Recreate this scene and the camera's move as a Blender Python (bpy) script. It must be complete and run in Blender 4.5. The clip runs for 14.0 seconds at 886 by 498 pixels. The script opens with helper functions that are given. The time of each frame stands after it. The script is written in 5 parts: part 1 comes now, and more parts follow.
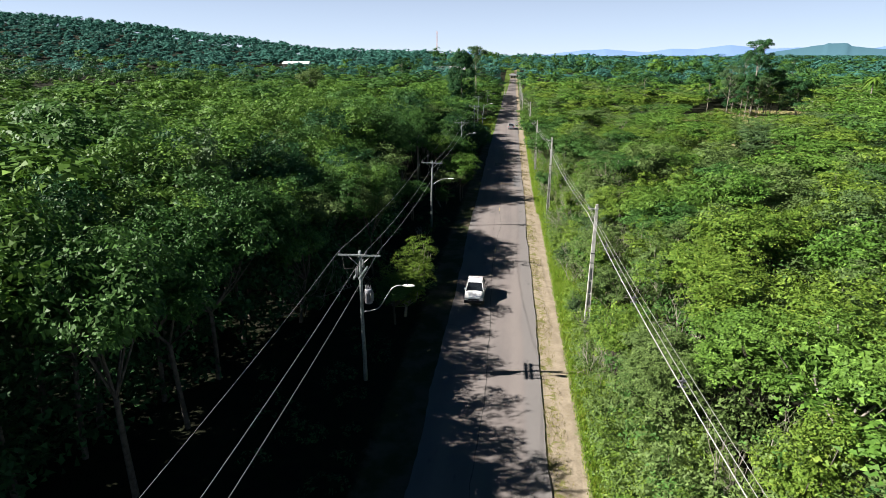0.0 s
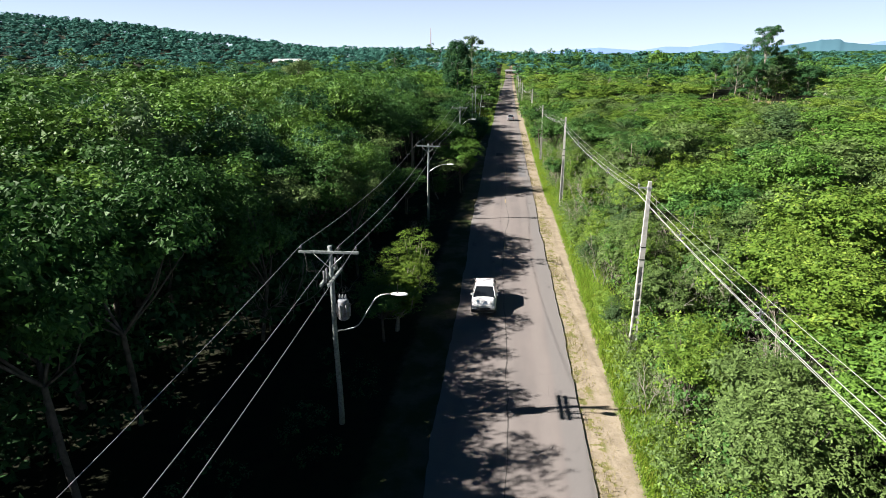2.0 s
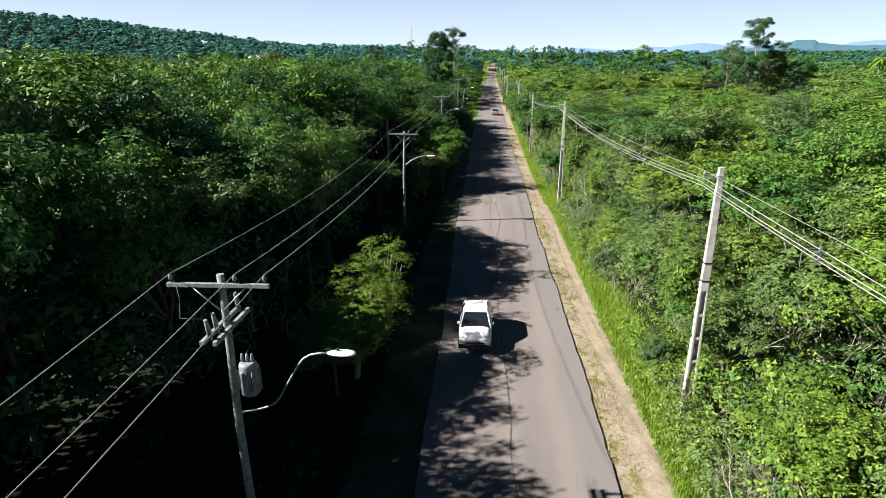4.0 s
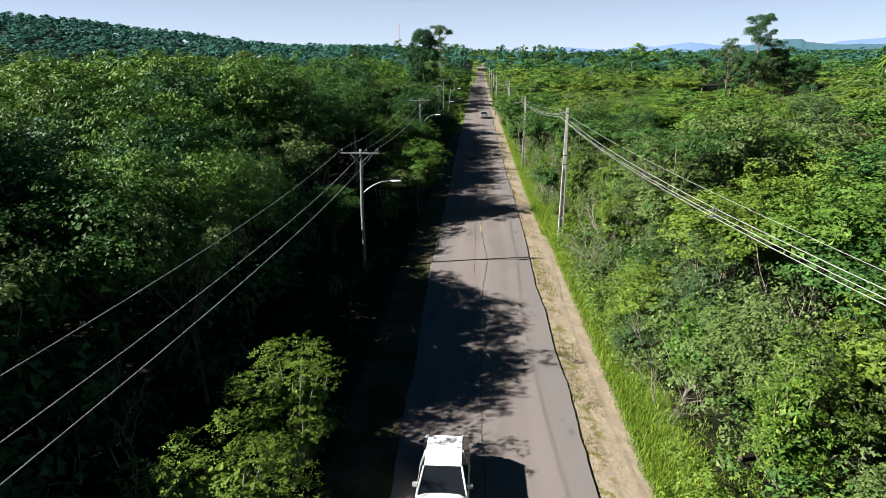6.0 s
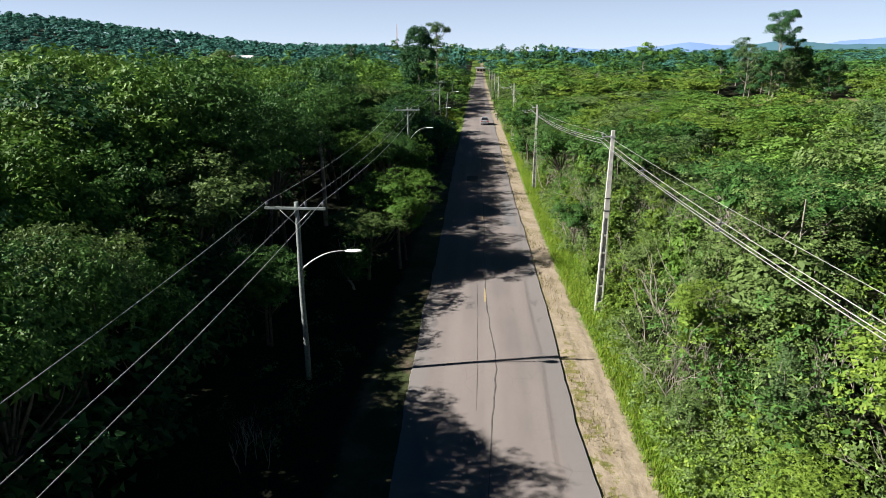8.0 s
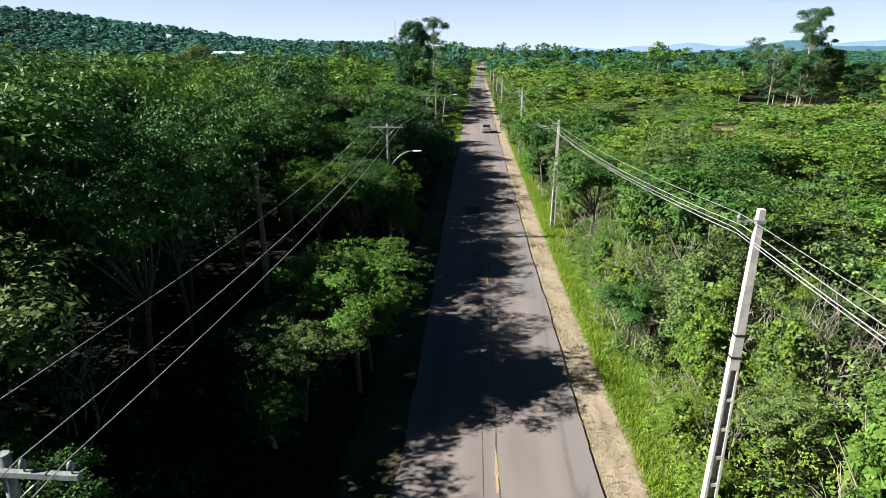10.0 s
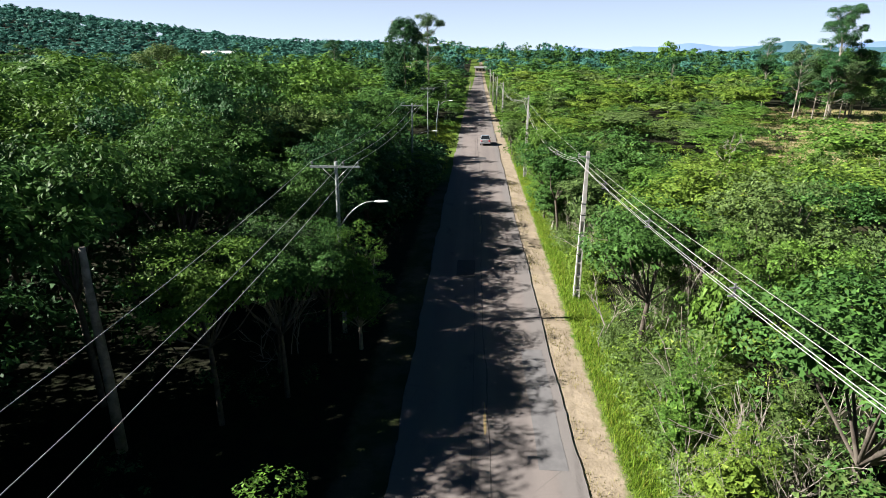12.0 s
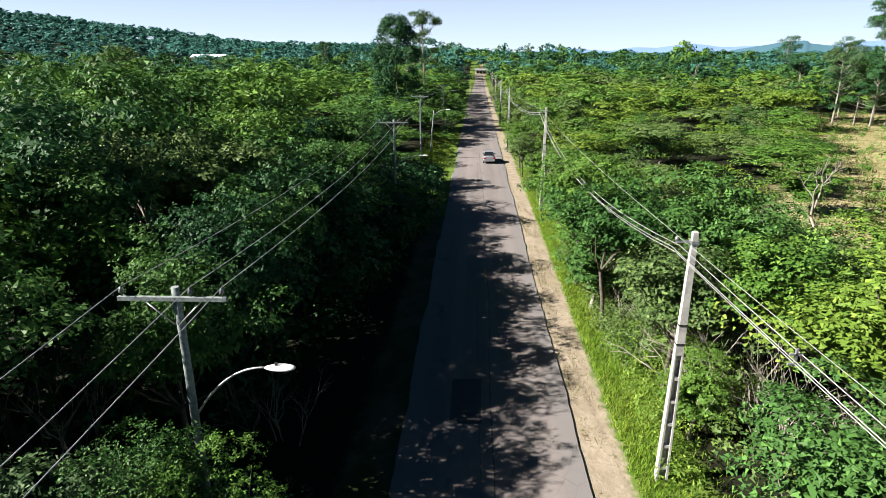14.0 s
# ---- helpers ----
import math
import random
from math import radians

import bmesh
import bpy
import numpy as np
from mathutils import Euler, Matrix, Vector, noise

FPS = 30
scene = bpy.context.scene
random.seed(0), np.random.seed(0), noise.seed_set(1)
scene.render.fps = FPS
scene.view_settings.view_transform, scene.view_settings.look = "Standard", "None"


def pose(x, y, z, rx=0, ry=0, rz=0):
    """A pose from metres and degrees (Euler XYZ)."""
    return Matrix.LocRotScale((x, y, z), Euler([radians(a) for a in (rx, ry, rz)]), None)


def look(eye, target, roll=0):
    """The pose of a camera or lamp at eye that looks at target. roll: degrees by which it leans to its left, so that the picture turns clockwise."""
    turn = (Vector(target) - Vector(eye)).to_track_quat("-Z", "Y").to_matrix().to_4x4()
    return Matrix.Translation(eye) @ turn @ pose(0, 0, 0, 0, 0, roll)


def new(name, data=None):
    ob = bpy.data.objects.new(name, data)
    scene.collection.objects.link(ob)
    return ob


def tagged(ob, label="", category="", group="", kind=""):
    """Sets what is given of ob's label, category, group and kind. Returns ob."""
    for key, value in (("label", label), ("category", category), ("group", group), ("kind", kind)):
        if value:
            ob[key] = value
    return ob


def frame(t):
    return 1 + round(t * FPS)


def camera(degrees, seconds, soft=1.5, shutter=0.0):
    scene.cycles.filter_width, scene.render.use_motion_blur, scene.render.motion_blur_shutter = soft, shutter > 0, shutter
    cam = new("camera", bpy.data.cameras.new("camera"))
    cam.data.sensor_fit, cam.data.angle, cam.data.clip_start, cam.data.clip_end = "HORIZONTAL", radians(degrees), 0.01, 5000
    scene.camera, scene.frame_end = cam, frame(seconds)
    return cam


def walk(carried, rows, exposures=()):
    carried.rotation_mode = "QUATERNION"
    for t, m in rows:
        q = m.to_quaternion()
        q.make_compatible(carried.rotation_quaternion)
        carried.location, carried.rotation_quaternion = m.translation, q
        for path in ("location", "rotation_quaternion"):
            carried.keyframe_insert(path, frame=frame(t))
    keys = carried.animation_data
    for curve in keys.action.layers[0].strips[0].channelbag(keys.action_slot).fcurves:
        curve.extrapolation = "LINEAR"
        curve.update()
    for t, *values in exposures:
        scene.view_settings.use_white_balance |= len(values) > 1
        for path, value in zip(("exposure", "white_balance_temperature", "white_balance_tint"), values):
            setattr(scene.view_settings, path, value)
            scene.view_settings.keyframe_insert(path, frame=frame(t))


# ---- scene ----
cam = camera(77.1, 14.0, soft=0.65)
PATH = [
    (0, (0.868, 0.117, 17.574), (0.671, 2.009, 16.957), 0.1),
    (0.5, (0.581, 2.27, 16.795), (0.382, 4.163, 16.178), -0.0),
    (1, (0.258, 4.457, 15.942), (0.056, 6.349, 15.326), -0.2),
    (1.5, (-0.07, 6.532, 15.184), (-0.267, 8.424, 14.568), -0.2),
    (2, (-0.324, 8.445, 14.549), (-0.506, 10.339, 13.933), -0.4),
    (4.5, (-0.875, 19.444, 12.311), (-0.981, 21.343, 11.695), -0.3),
    (5, (-0.68, 21.952, 12.328), (-0.773, 23.852, 11.712), -0.4),
    (5.5, (-0.376, 24.812, 12.354), (-0.467, 26.713, 11.739), -0.6),
    (6, (-0.159, 28.018, 12.368), (-0.249, 29.918, 11.752), -0.5),
    (6.5, (-0.038, 31.257, 12.38), (-0.126, 33.158, 11.763), -0.5),
    (7, (0.043, 34.631, 12.43), (-0.045, 36.531, 11.812), -0.5),
    (7.5, (0.015, 37.944, 12.522), (-0.074, 39.845, 11.905), -0.5),
    (8, (-0.182, 41.529, 12.558), (-0.269, 43.429, 11.942), -0.5),
    (10.5, (-0.294, 59.542, 13.018), (-0.373, 61.441, 12.395), 0.1),
    (11, (-0.049, 63.003, 13.08), (-0.131, 64.902, 12.458), 0.0),
    (11.5, (0.125, 66.564, 13.172), (0.045, 68.463, 12.551), 0.1),
    (12, (0.207, 70.128, 13.371), (0.131, 72.027, 12.748), 0.2),
    (12.5, (0.224, 74.008, 13.378), (0.15, 75.908, 12.758), 0.2),
    (13, (0.261, 77.819, 13.469), (0.186, 79.719, 12.85), 0.3),
    (13.5, (0.291, 81.548, 13.568), (0.214, 83.448, 12.948), 0.3),
    (14, (0.281, 85.477, 13.508), (0.2, 87.378, 12.892), -0.2),
]
EXPOSURES = [(0.0, 1.67, 6300, 13), (0.5, 1.90, 6300, 13), (2.0, 1.86, 6300, 13), (5.0, 1.74, 6300, 13), (6.5, 1.56, 6300, 13), (8.0, 1.58, 6300, 13), (10.5, 1.80, 6300, 13), (12.5, 1.79, 6300, 13), (14.0, 1.87, 6300, 13)]
walk(cam, [(t, look(eye, target, roll)) for t, eye, target, roll in PATH], exposures=EXPOSURES)

# ---- light ----
SUN_DIR = Vector((0.816, 0.148, -0.559)).normalized()      # the way the sunlight travels
sun = new("sun", bpy.data.lights.new("sun", "SUN"))
sun.data.energy, sun.data.angle, sun.data.color = 5.0, radians(0.53), (1.0, 0.93, 0.82)
sun.rotation_euler = SUN_DIR.to_track_quat("-Z", "Y").to_euler()
world = bpy.data.worlds.new("sky")
scene.world = world
world.use_nodes = True
sky = world.node_tree.nodes.new("ShaderNodeTexSky")
sky.sky_type, sky.sun_disc = "NISHITA", False
sky.sun_elevation = math.asin(-SUN_DIR.z)
sky.sun_rotation = math.atan2(-SUN_DIR.x, -SUN_DIR.y)
sky.air_density, sky.dust_density, sky.ozone_density = 0.62, 0.05, 0.5
haze = world.node_tree.nodes.new("ShaderNodeHueSaturation")
haze.inputs["Saturation"].default_value, haze.inputs["Value"].default_value = 1.5, 0.20
world.node_tree.links.new(sky.outputs[0], haze.inputs["Color"])
# pale summer haze low over the whole horizon
wt = world.node_tree
place = wt.nodes.new("ShaderNodeTexCoord")
split = wt.nodes.new("ShaderNodeSeparateXYZ")
wt.links.new(place.outputs["Generated"], split.inputs[0])
low = wt.nodes.new("ShaderNodeMapRange")
low.interpolation_type = "SMOOTHSTEP"
for i, value in enumerate((0.0, 0.40, 1.0, 0.0)):
    low.inputs[i + 1].default_value = value
wt.links.new(split.outputs[2], low.inputs[0])
veil = wt.nodes.new("ShaderNodeMix")
veil.data_type, veil.blend_type = "RGBA", "ADD"
wt.links.new(low.outputs[0], veil.inputs[0])
wt.links.new(haze.outputs[0], veil.inputs[6])
veil.inputs[7].default_value = (3.75, 4.25, 5.0, 1.0)
wt.links.new(veil.outputs[2], wt.nodes["Background"].inputs[0])
world.node_tree.nodes["Background"].inputs[1].default_value = 0.05


# ---- materials ----
class Mat:
    """A small node builder round one Principled material."""

    def __init__(self, name, rough=0.8, spec=0.3, metal=0.0):
        self.m = bpy.data.materials.new(name)
        self.m.use_nodes = True
        self.t = self.m.node_tree
        self.b = self.t.nodes["Principled BSDF"]
        self.b.inputs["Roughness"].default_value = rough
        self.b.inputs["Specular IOR Level"].default_value = spec
        self.b.inputs["Metallic"].default_value = metal
        self.co = self.node("ShaderNodeTexCoord").outputs["Object"]
        self.geo = self.node("ShaderNodeNewGeometry")

    def node(self, kind):
        return self.t.nodes.new(kind)

    def put(self, sock, value):
        if hasattr(value, "is_output"):
            self.t.links.new(value, sock)
        else:
            sock.default_value = value

    def noise(self, scale, detail=4.0, rough=0.6, co=None, stretch=None):
        n = self.node("ShaderNodeTexNoise")
        co = co or self.co
        if stretch:
            mp = self.node("ShaderNodeMapping")
            mp.inputs["Scale"].default_value = stretch
            self.put(mp.inputs[0], co)
            co = mp.outputs[0]
        self.put(n.inputs["Vector"], co)
        n.inputs["Scale"].default_value, n.inputs["Detail"].default_value, n.inputs["Roughness"].default_value = scale, detail, rough
        return n.outputs["Fac"]

    def ramp(self, fac, lo, hi, a=0.0, b=1.0):
        n = self.node("ShaderNodeMapRange")
        n.interpolation_type = "SMOOTHSTEP"
        for i, v in enumerate((fac, lo, hi, a, b)):
            self.put(n.inputs[i], v)
        return n.outputs[0]

    def mix(self, fac, a, b, how="MIX"):
        n = self.node("ShaderNodeMix")
        n.data_type, n.blend_type = "RGBA", how
        self.put(n.inputs[0], fac)
        self.put(n.inputs[6], a if hasattr(a, "is_output") else (*a, 1))
        self.put(n.inputs[7], b if hasattr(b, "is_output") else (*b, 1))
        return n.outputs[2]

    def math(self, op, a, b=0.0):
        n = self.node("ShaderNodeMath")
        n.operation = op
        self.put(n.inputs[0], a)
        self.put(n.inputs[1], b)
        return n.outputs[0]

    def xyz(self, co=None):
        n = self.node("ShaderNodeSeparateXYZ")
        self.put(n.inputs[0], co or self.co)
        return n.outputs

    def bump(self, height, strength=0.3, distance=0.02):
        n = self.node("ShaderNodeBump")
        n.inputs["Strength"].default_value, n.inputs["Distance"].default_value = strength, distance
        self.put(n.inputs["Height"], height)
        self.put(self.b.inputs["Normal"], n.outputs[0])

    def color(self, c):
        self.put(self.b.inputs["Base Color"], c if hasattr(c, "is_output") else (*c, 1))
        return self.m


def plain(name, c, c2=None, scale=6.0, rough=0.7, spec=0.3, metal=0.0, bump=0.0):
    """A surface of one paint or stuff with stains and grain."""
    k = Mat(name, rough, spec, metal)
    c2 = c2 or tuple(v * 0.65 for v in c)
    k.color(k.mix(k.ramp(k.noise(scale), 0.35, 0.7), c, c2))
    if bump:
        k.bump(k.noise(scale * 6), bump)
    return k.m


def leaf_material(name, dark, mid, light, rough=0.55, glow=0.18, spec=0.12):
    """Leaves: tone by leaf, by plant and by place, some glints painted in, with a little light coming through."""
    k = Mat(name, rough, spec)
    island = k.geo.outputs["Random Per Island"]
    plant = k.node("ShaderNodeObjectInfo").outputs["Random"]
    place = k.noise(0.16, 2.0, 0.5, co=k.geo.outputs["Position"])
    twig = k.noise(1.1, 2.0, 0.6, co=k.geo.outputs["Position"])
    c = k.mix(k.math("ADD", k.math("MULTIPLY", island, 0.5), k.ramp(twig, 0.35, 0.65, 0.0, 0.5)), dark, mid)
    tone = k.math("ADD", k.math("MULTIPLY", plant, 0.5), k.math("MULTIPLY", k.ramp(place, 0.3, 0.7), 0.5))
    c = k.mix(k.math("MULTIPLY", tone, 0.9), c, light)
    # about one leaf in six far paler: sun glints put into the colour
    c = k.mix(k.ramp(island, 0.80, 0.90, 0.0, 0.7), c, tuple(min(0.3, v * 1.7) for v in light))
    k.color(c)
    tr = k.node("ShaderNodeBsdfTranslucent")
    k.put(tr.inputs[0], c)
    ms = k.node("ShaderNodeMixShader")
    ms.inputs[0].default_value = glow
    k.put(ms.inputs[1], k.b.outputs[0])
    k.put(ms.inputs[2], tr.outputs[0])
    k.put(k.t.nodes["Material Output"].inputs[0], ms.outputs[0])
    return k.m


LEAF_GREEN = leaf_material("leaf_green", (0.017, 0.058, 0.014), (0.036, 0.102, 0.022), (0.060, 0.132, 0.029))
LEAF_LIME = leaf_material("leaf_lime", (0.034, 0.098, 0.014), (0.063, 0.146, 0.022), (0.096, 0.172, 0.029))
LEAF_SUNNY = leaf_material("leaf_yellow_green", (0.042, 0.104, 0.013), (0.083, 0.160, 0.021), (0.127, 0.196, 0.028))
LEAF_OLIVE = leaf_material("leaf_olive", (0.045, 0.084, 0.027), (0.072, 0.124, 0.036), (0.100, 0.152, 0.044))
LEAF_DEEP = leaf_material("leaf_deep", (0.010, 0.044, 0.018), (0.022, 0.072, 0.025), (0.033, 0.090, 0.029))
LEAF_GREY = leaf_material("leaf_grey_green", (0.036, 0.074, 0.030), (0.054, 0.100, 0.040), (0.066, 0.112, 0.040))
# pine leaves bluer and paler than life: distance haze put into the colour
LEAF_PINE_HAZE = leaf_material("leaf_pine_haze", (0.024, 0.102, 0.088), (0.042, 0.140, 0.116), (0.054, 0.152, 0.118), spec=0.05)
GRASS = leaf_material("grass_blades", (0.086, 0.190, 0.014), (0.140, 0.275, 0.022), (0.200, 0.290, 0.034), glow=0.35)
GRASS_DRY = leaf_material("grass_dry", (0.13, 0.13, 0.045), (0.21, 0.19, 0.07), (0.25, 0.21, 0.09))
BARK = plain("bark", (0.10, 0.088, 0.072), (0.05, 0.042, 0.034), 5.0, 0.9, bump=0.4)
BARK_PALE = plain("bark_pale", (0.27, 0.25, 0.215), (0.15, 0.135, 0.115), 4.0, 0.85, bump=0.3)
CONCRETE = plain("concrete", (0.46, 0.455, 0.43), (0.30, 0.295, 0.28), 3.0, 0.85, bump=0.15)
POLE_WOOD = plain("weathered_pole", (0.20, 0.235, 0.23), (0.11, 0.13, 0.13), 9.0, 0.85, bump=0.3)
STEEL = plain("galvanised_steel", (0.42, 0.43, 0.44), (0.30, 0.31, 0.32), 8.0, 0.45, 0.5, 0.7)
WHITE_PAINT = plain("white_paint", (0.80, 0.80, 0.79), (0.68, 0.68, 0.67), 3.0, 0.4)
CABLE_PALE = plain("grey_cable", (0.33, 0.33, 0.325), (0.24, 0.24, 0.235), 3.0, 0.6)
CABLE_DARK = plain("aluminium_wire", (0.30, 0.31, 0.33), (0.22, 0.22, 0.24), 3.0, 0.5, 0.5, 0.4)
PORCELAIN = plain("porcelain", (0.20, 0.21, 0.22), (0.12, 0.12, 0.13), 9.0, 0.25, 0.5)
RUBBER = plain("tyre_rubber", (0.020, 0.020, 0.021), (0.03, 0.03, 0.03), 9.0, 0.8)
TRIM_BLACK = plain("black_trim", (0.018, 0.018, 0.019), (0.026, 0.026, 0.027), 9.0, 0.5)
CAR_WHITE = plain("white_car_paint", (0.78, 0.79, 0.80), (0.74, 0.75, 0.76), 1.0, 0.18, 0.6)
CAR_SILVER = plain("silver_car_paint", (0.36, 0.38, 0.41), (0.33, 0.35, 0.38), 1.0, 0.25, 0.6, 0.55)
TAIL_RED = plain("tail_light_red", (0.42, 0.015, 0.015), (0.30, 0.010, 0.010), 3.0, 0.2, 0.5)
LAMP_CLEAR = plain("headlight_cover", (0.55, 0.57, 0.60), (0.45, 0.47, 0.50), 9.0, 0.12, 0.7)
CAR_GLASS = plain("tinted_glass", (0.010, 0.013, 0.016), (0.014, 0.017, 0.020), 1.0, 0.06, 0.7)
YELLOW = plain("worn_yellow_paint", (0.30, 0.235, 0.11), (0.22, 0.19, 0.13), 2.5, 0.8)
ROOF_SHEET = plain("pale_roof_sheet", (0.62, 0.63, 0.64), (0.48, 0.49, 0.50), 0.4, 0.5)
ROOF_OLD = plain("weathered_roof_sheet", (0.33, 0.34, 0.35), (0.24, 0.25, 0.26), 0.4, 0.6)
HOUSE_WALL = plain("render_wall", (0.52, 0.44, 0.34), (0.40, 0.33, 0.26), 0.5, 0.85)
MAST_RED = plain("mast_paint", (0.34, 0.22, 0.20), (0.26, 0.18, 0.16), 0.2, 0.6)
TANK = plain("oil_tank_paint", (0.20, 0.22, 0.25), (0.10, 0.085, 0.075), 7.0, 0.5, 0.4)
BOARD_GREY = plain("sign_back", (0.20, 0.21, 0.22), (0.15, 0.16, 0.17), 2.0, 0.6)


def asphalt():
    k = Mat("old_asphalt", 0.85, 0.25)
    x, y, z = k.xyz()
    big = k.noise(0.35, 5.0, 0.6, stretch=(1.0, 0.25, 1.0))
    c = k.mix(k.ramp(big, 0.3, 0.72), (0.188, 0.166, 0.156), (0.138, 0.126, 0.122))
    # worn wheel tracks, paler towards the outer side
    track = k.math("SINE", k.math("MULTIPLY", k.math("ADD", x, 0.15), 3.6))
    c = k.mix(k.ramp(track, -0.2, 1.0, 0.0, 0.4), c, (0.204, 0.185, 0.173))
    c = k.mix(k.ramp(k.math("ABSOLUTE", x), 2.35, 2.75, 0.0, 0.75), c, (0.160, 0.154, 0.150))
    # patched stretches and oil
    blot = k.noise(0.9, 3.0, 0.6, stretch=(1.0, 0.5, 1.0))
    c = k.mix(k.ramp(blot, 0.63, 0.72, 0.0, 0.5), c, (0.075, 0.070, 0.072))
    grain = k.noise(60.0, 2.0)
    c = k.mix(k.ramp(grain, 0.3, 0.7, 0.0, 0.35), c, (0.07, 0.066, 0.066))
    # hairline cracks
    v = k.node("ShaderNodeTexVoronoi")
    v.feature = "DISTANCE_TO_EDGE"
    v.inputs["Scale"].default_value = 0.7
    k.put(v.inputs["Vector"], k.co)
    crack = k.math("MULTIPLY", k.ramp(v.outputs["Distance"], 0.0, 0.012, 1.0, 0.0), k.ramp(k.noise(0.25), 0.5, 0.62))
    c = k.mix(k.math("MULTIPLY", crack, 0.25), c, (0.035, 0.033, 0.033))
    k.bump(grain, 0.25, 0.01)
    return k.color(c)


def ground_material():
    """Fallen leaves in the woods and a left verge, both darkened for tree shade; grass and sandy dirt beside the road,
    dry grass on the clearing.
    """
    k = Mat("earth_and_grass", 0.95, 0.1)
    x, y, z = k.xyz()
    u = k.math("SUBTRACT", k.math("SUBTRACT", x, k.math("MULTIPLY", y, ROAD_SLOPE)), ROAD_X0)
    wob = k.math("MULTIPLY", k.math("SUBTRACT", k.noise(0.45, 4.0), 0.5), 1.3)
    fine = k.math("MULTIPLY", k.math("SUBTRACT", k.noise(2.6, 4.0, 0.65), 0.5), 1.5)
    w = k.math("ADD", u, k.math("MULTIPLY", wob, 0.5))
    w = k.math("ADD", w, k.math("MULTIPLY", fine, 0.6))
    # fallen leaves darker than humus: the woods' shade is in the colour
    shaded_litter = k.mix(k.ramp(k.noise(1.2, 5.0), 0.3, 0.7), (0.011, 0.011, 0.007), (0.015, 0.019, 0.008))
    grass = k.mix(k.ramp(k.noise(1.5, 4.0), 0.3, 0.7), (0.062, 0.122, 0.016), (0.105, 0.150, 0.030))
    sand = k.mix(k.ramp(k.noise(1.1, 5.0, 0.65), 0.3, 0.7), (0.285, 0.243, 0.182), (0.205, 0.172, 0.126))
    sand = k.mix(k.ramp(k.noise(7.0, 3.0), 0.52, 0.68, 0.0, 0.5), sand, (0.20, 0.165, 0.10))
    tuft = k.mix(k.ramp(k.noise(3.0, 4.0), 0.35, 0.65), (0.16, 0.145, 0.055), (0.115, 0.125, 0.040))
    c = k.mix(k.ramp(w, 7.0, 7.8), grass, shaded_litter)
    c = k.mix(k.math("MULTIPLY", k.ramp(w, -5.0, -5.6), k.ramp(y, 150.0, 138.0)), c, shaded_litter)
    c = k.mix(k.ramp(w, -9.5, -10.5), c, shaded_litter)
    c = k.mix(k.math("MULTIPLY", k.ramp(w, -4.6, -5.2), k.ramp(y, 172.0, 180.0)), c, shaded_litter)
    # right verge: a grassy strip by the asphalt, then the sandy track
    right = k.ramp(u, 2.0, 2.6)
    c = k.mix(k.math("MULTIPLY", right, k.ramp(w, k.ramp(y, 60.0, 85.0, 5.5, 4.95), k.ramp(y, 60.0, 85.0, 5.1, 4.6))), c, sand)
    near = k.ramp(y, 62.0, 80.0, 0.55, 0.70)
    strip = k.math("MULTIPLY", right, k.math("MULTIPLY", k.ramp(w, 4.5, 4.1), k.ramp(k.noise(1.7, 4.0, 0.7), k.math("SUBTRACT", 1.05, near), k.math("SUBTRACT", 0.97, near))))
    c = k.mix(strip, c, tuft)
    # left verge: grass darkened to carry the trees' shade, with some bare earth by the asphalt
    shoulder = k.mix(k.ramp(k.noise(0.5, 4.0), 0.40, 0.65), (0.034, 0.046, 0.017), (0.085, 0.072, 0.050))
    c = k.mix(k.math("MULTIPLY", k.ramp(u, -2.0, -2.6), k.ramp(y, 140.0, 130.0)), c, k.mix(k.ramp(w, -5.4, -4.8), shaded_litter, shoulder))
    # the dry clearing
    dx = k.math("SUBTRACT", x, k.math("ADD", 35.0, k.math("MULTIPLY", k.math("SUBTRACT", y, 128.0), 0.545)))
    span = k.math("MULTIPLY", k.ramp(y, 116.0, 130.0), k.ramp(y, 244.0, 234.0))
    dx = k.math("SUBTRACT", dx, 11.5)
    clear = k.math("MULTIPLY", span, k.ramp(k.math("ADD", k.math("ABSOLUTE", dx), k.math("MULTIPLY", wob, 4.0)), 25.0, 20.0))
    dry = k.mix(k.ramp(k.noise(0.25, 5.0), 0.35, 0.65), (0.330, 0.270, 0.160), (0.220, 0.200, 0.095))
    dry = k.mix(k.ramp(k.noise(0.7, 5.0), 0.45, 0.62), dry, (0.120, 0.150, 0.045))
    c = k.mix(clear, c, dry)
    track = k.math("MULTIPLY", clear, k.ramp(k.math("ABSOLUTE", k.math("ADD", k.math("SUBTRACT", y, 138.0), k.math("MULTIPLY", wob, 0.6))), 1.0, 0.5))
    c = k.mix(track, c, (0.30, 0.26, 0.19))
    k.bump(k.noise(5.0, 5.0), 0.5, 0.08)
    return k.color(c)


ROAD_X0, ROAD_SLOPE, ROAD_HALF = -0.323, 0.0152, 3.4


def road_x(y):
    return ROAD_X0 + ROAD_SLOPE * y


def smooth(a, b, v):
    s = np.clip((v - a) / (b - a), 0.0, 1.0)
    return s * s * (3 - 2 * s)


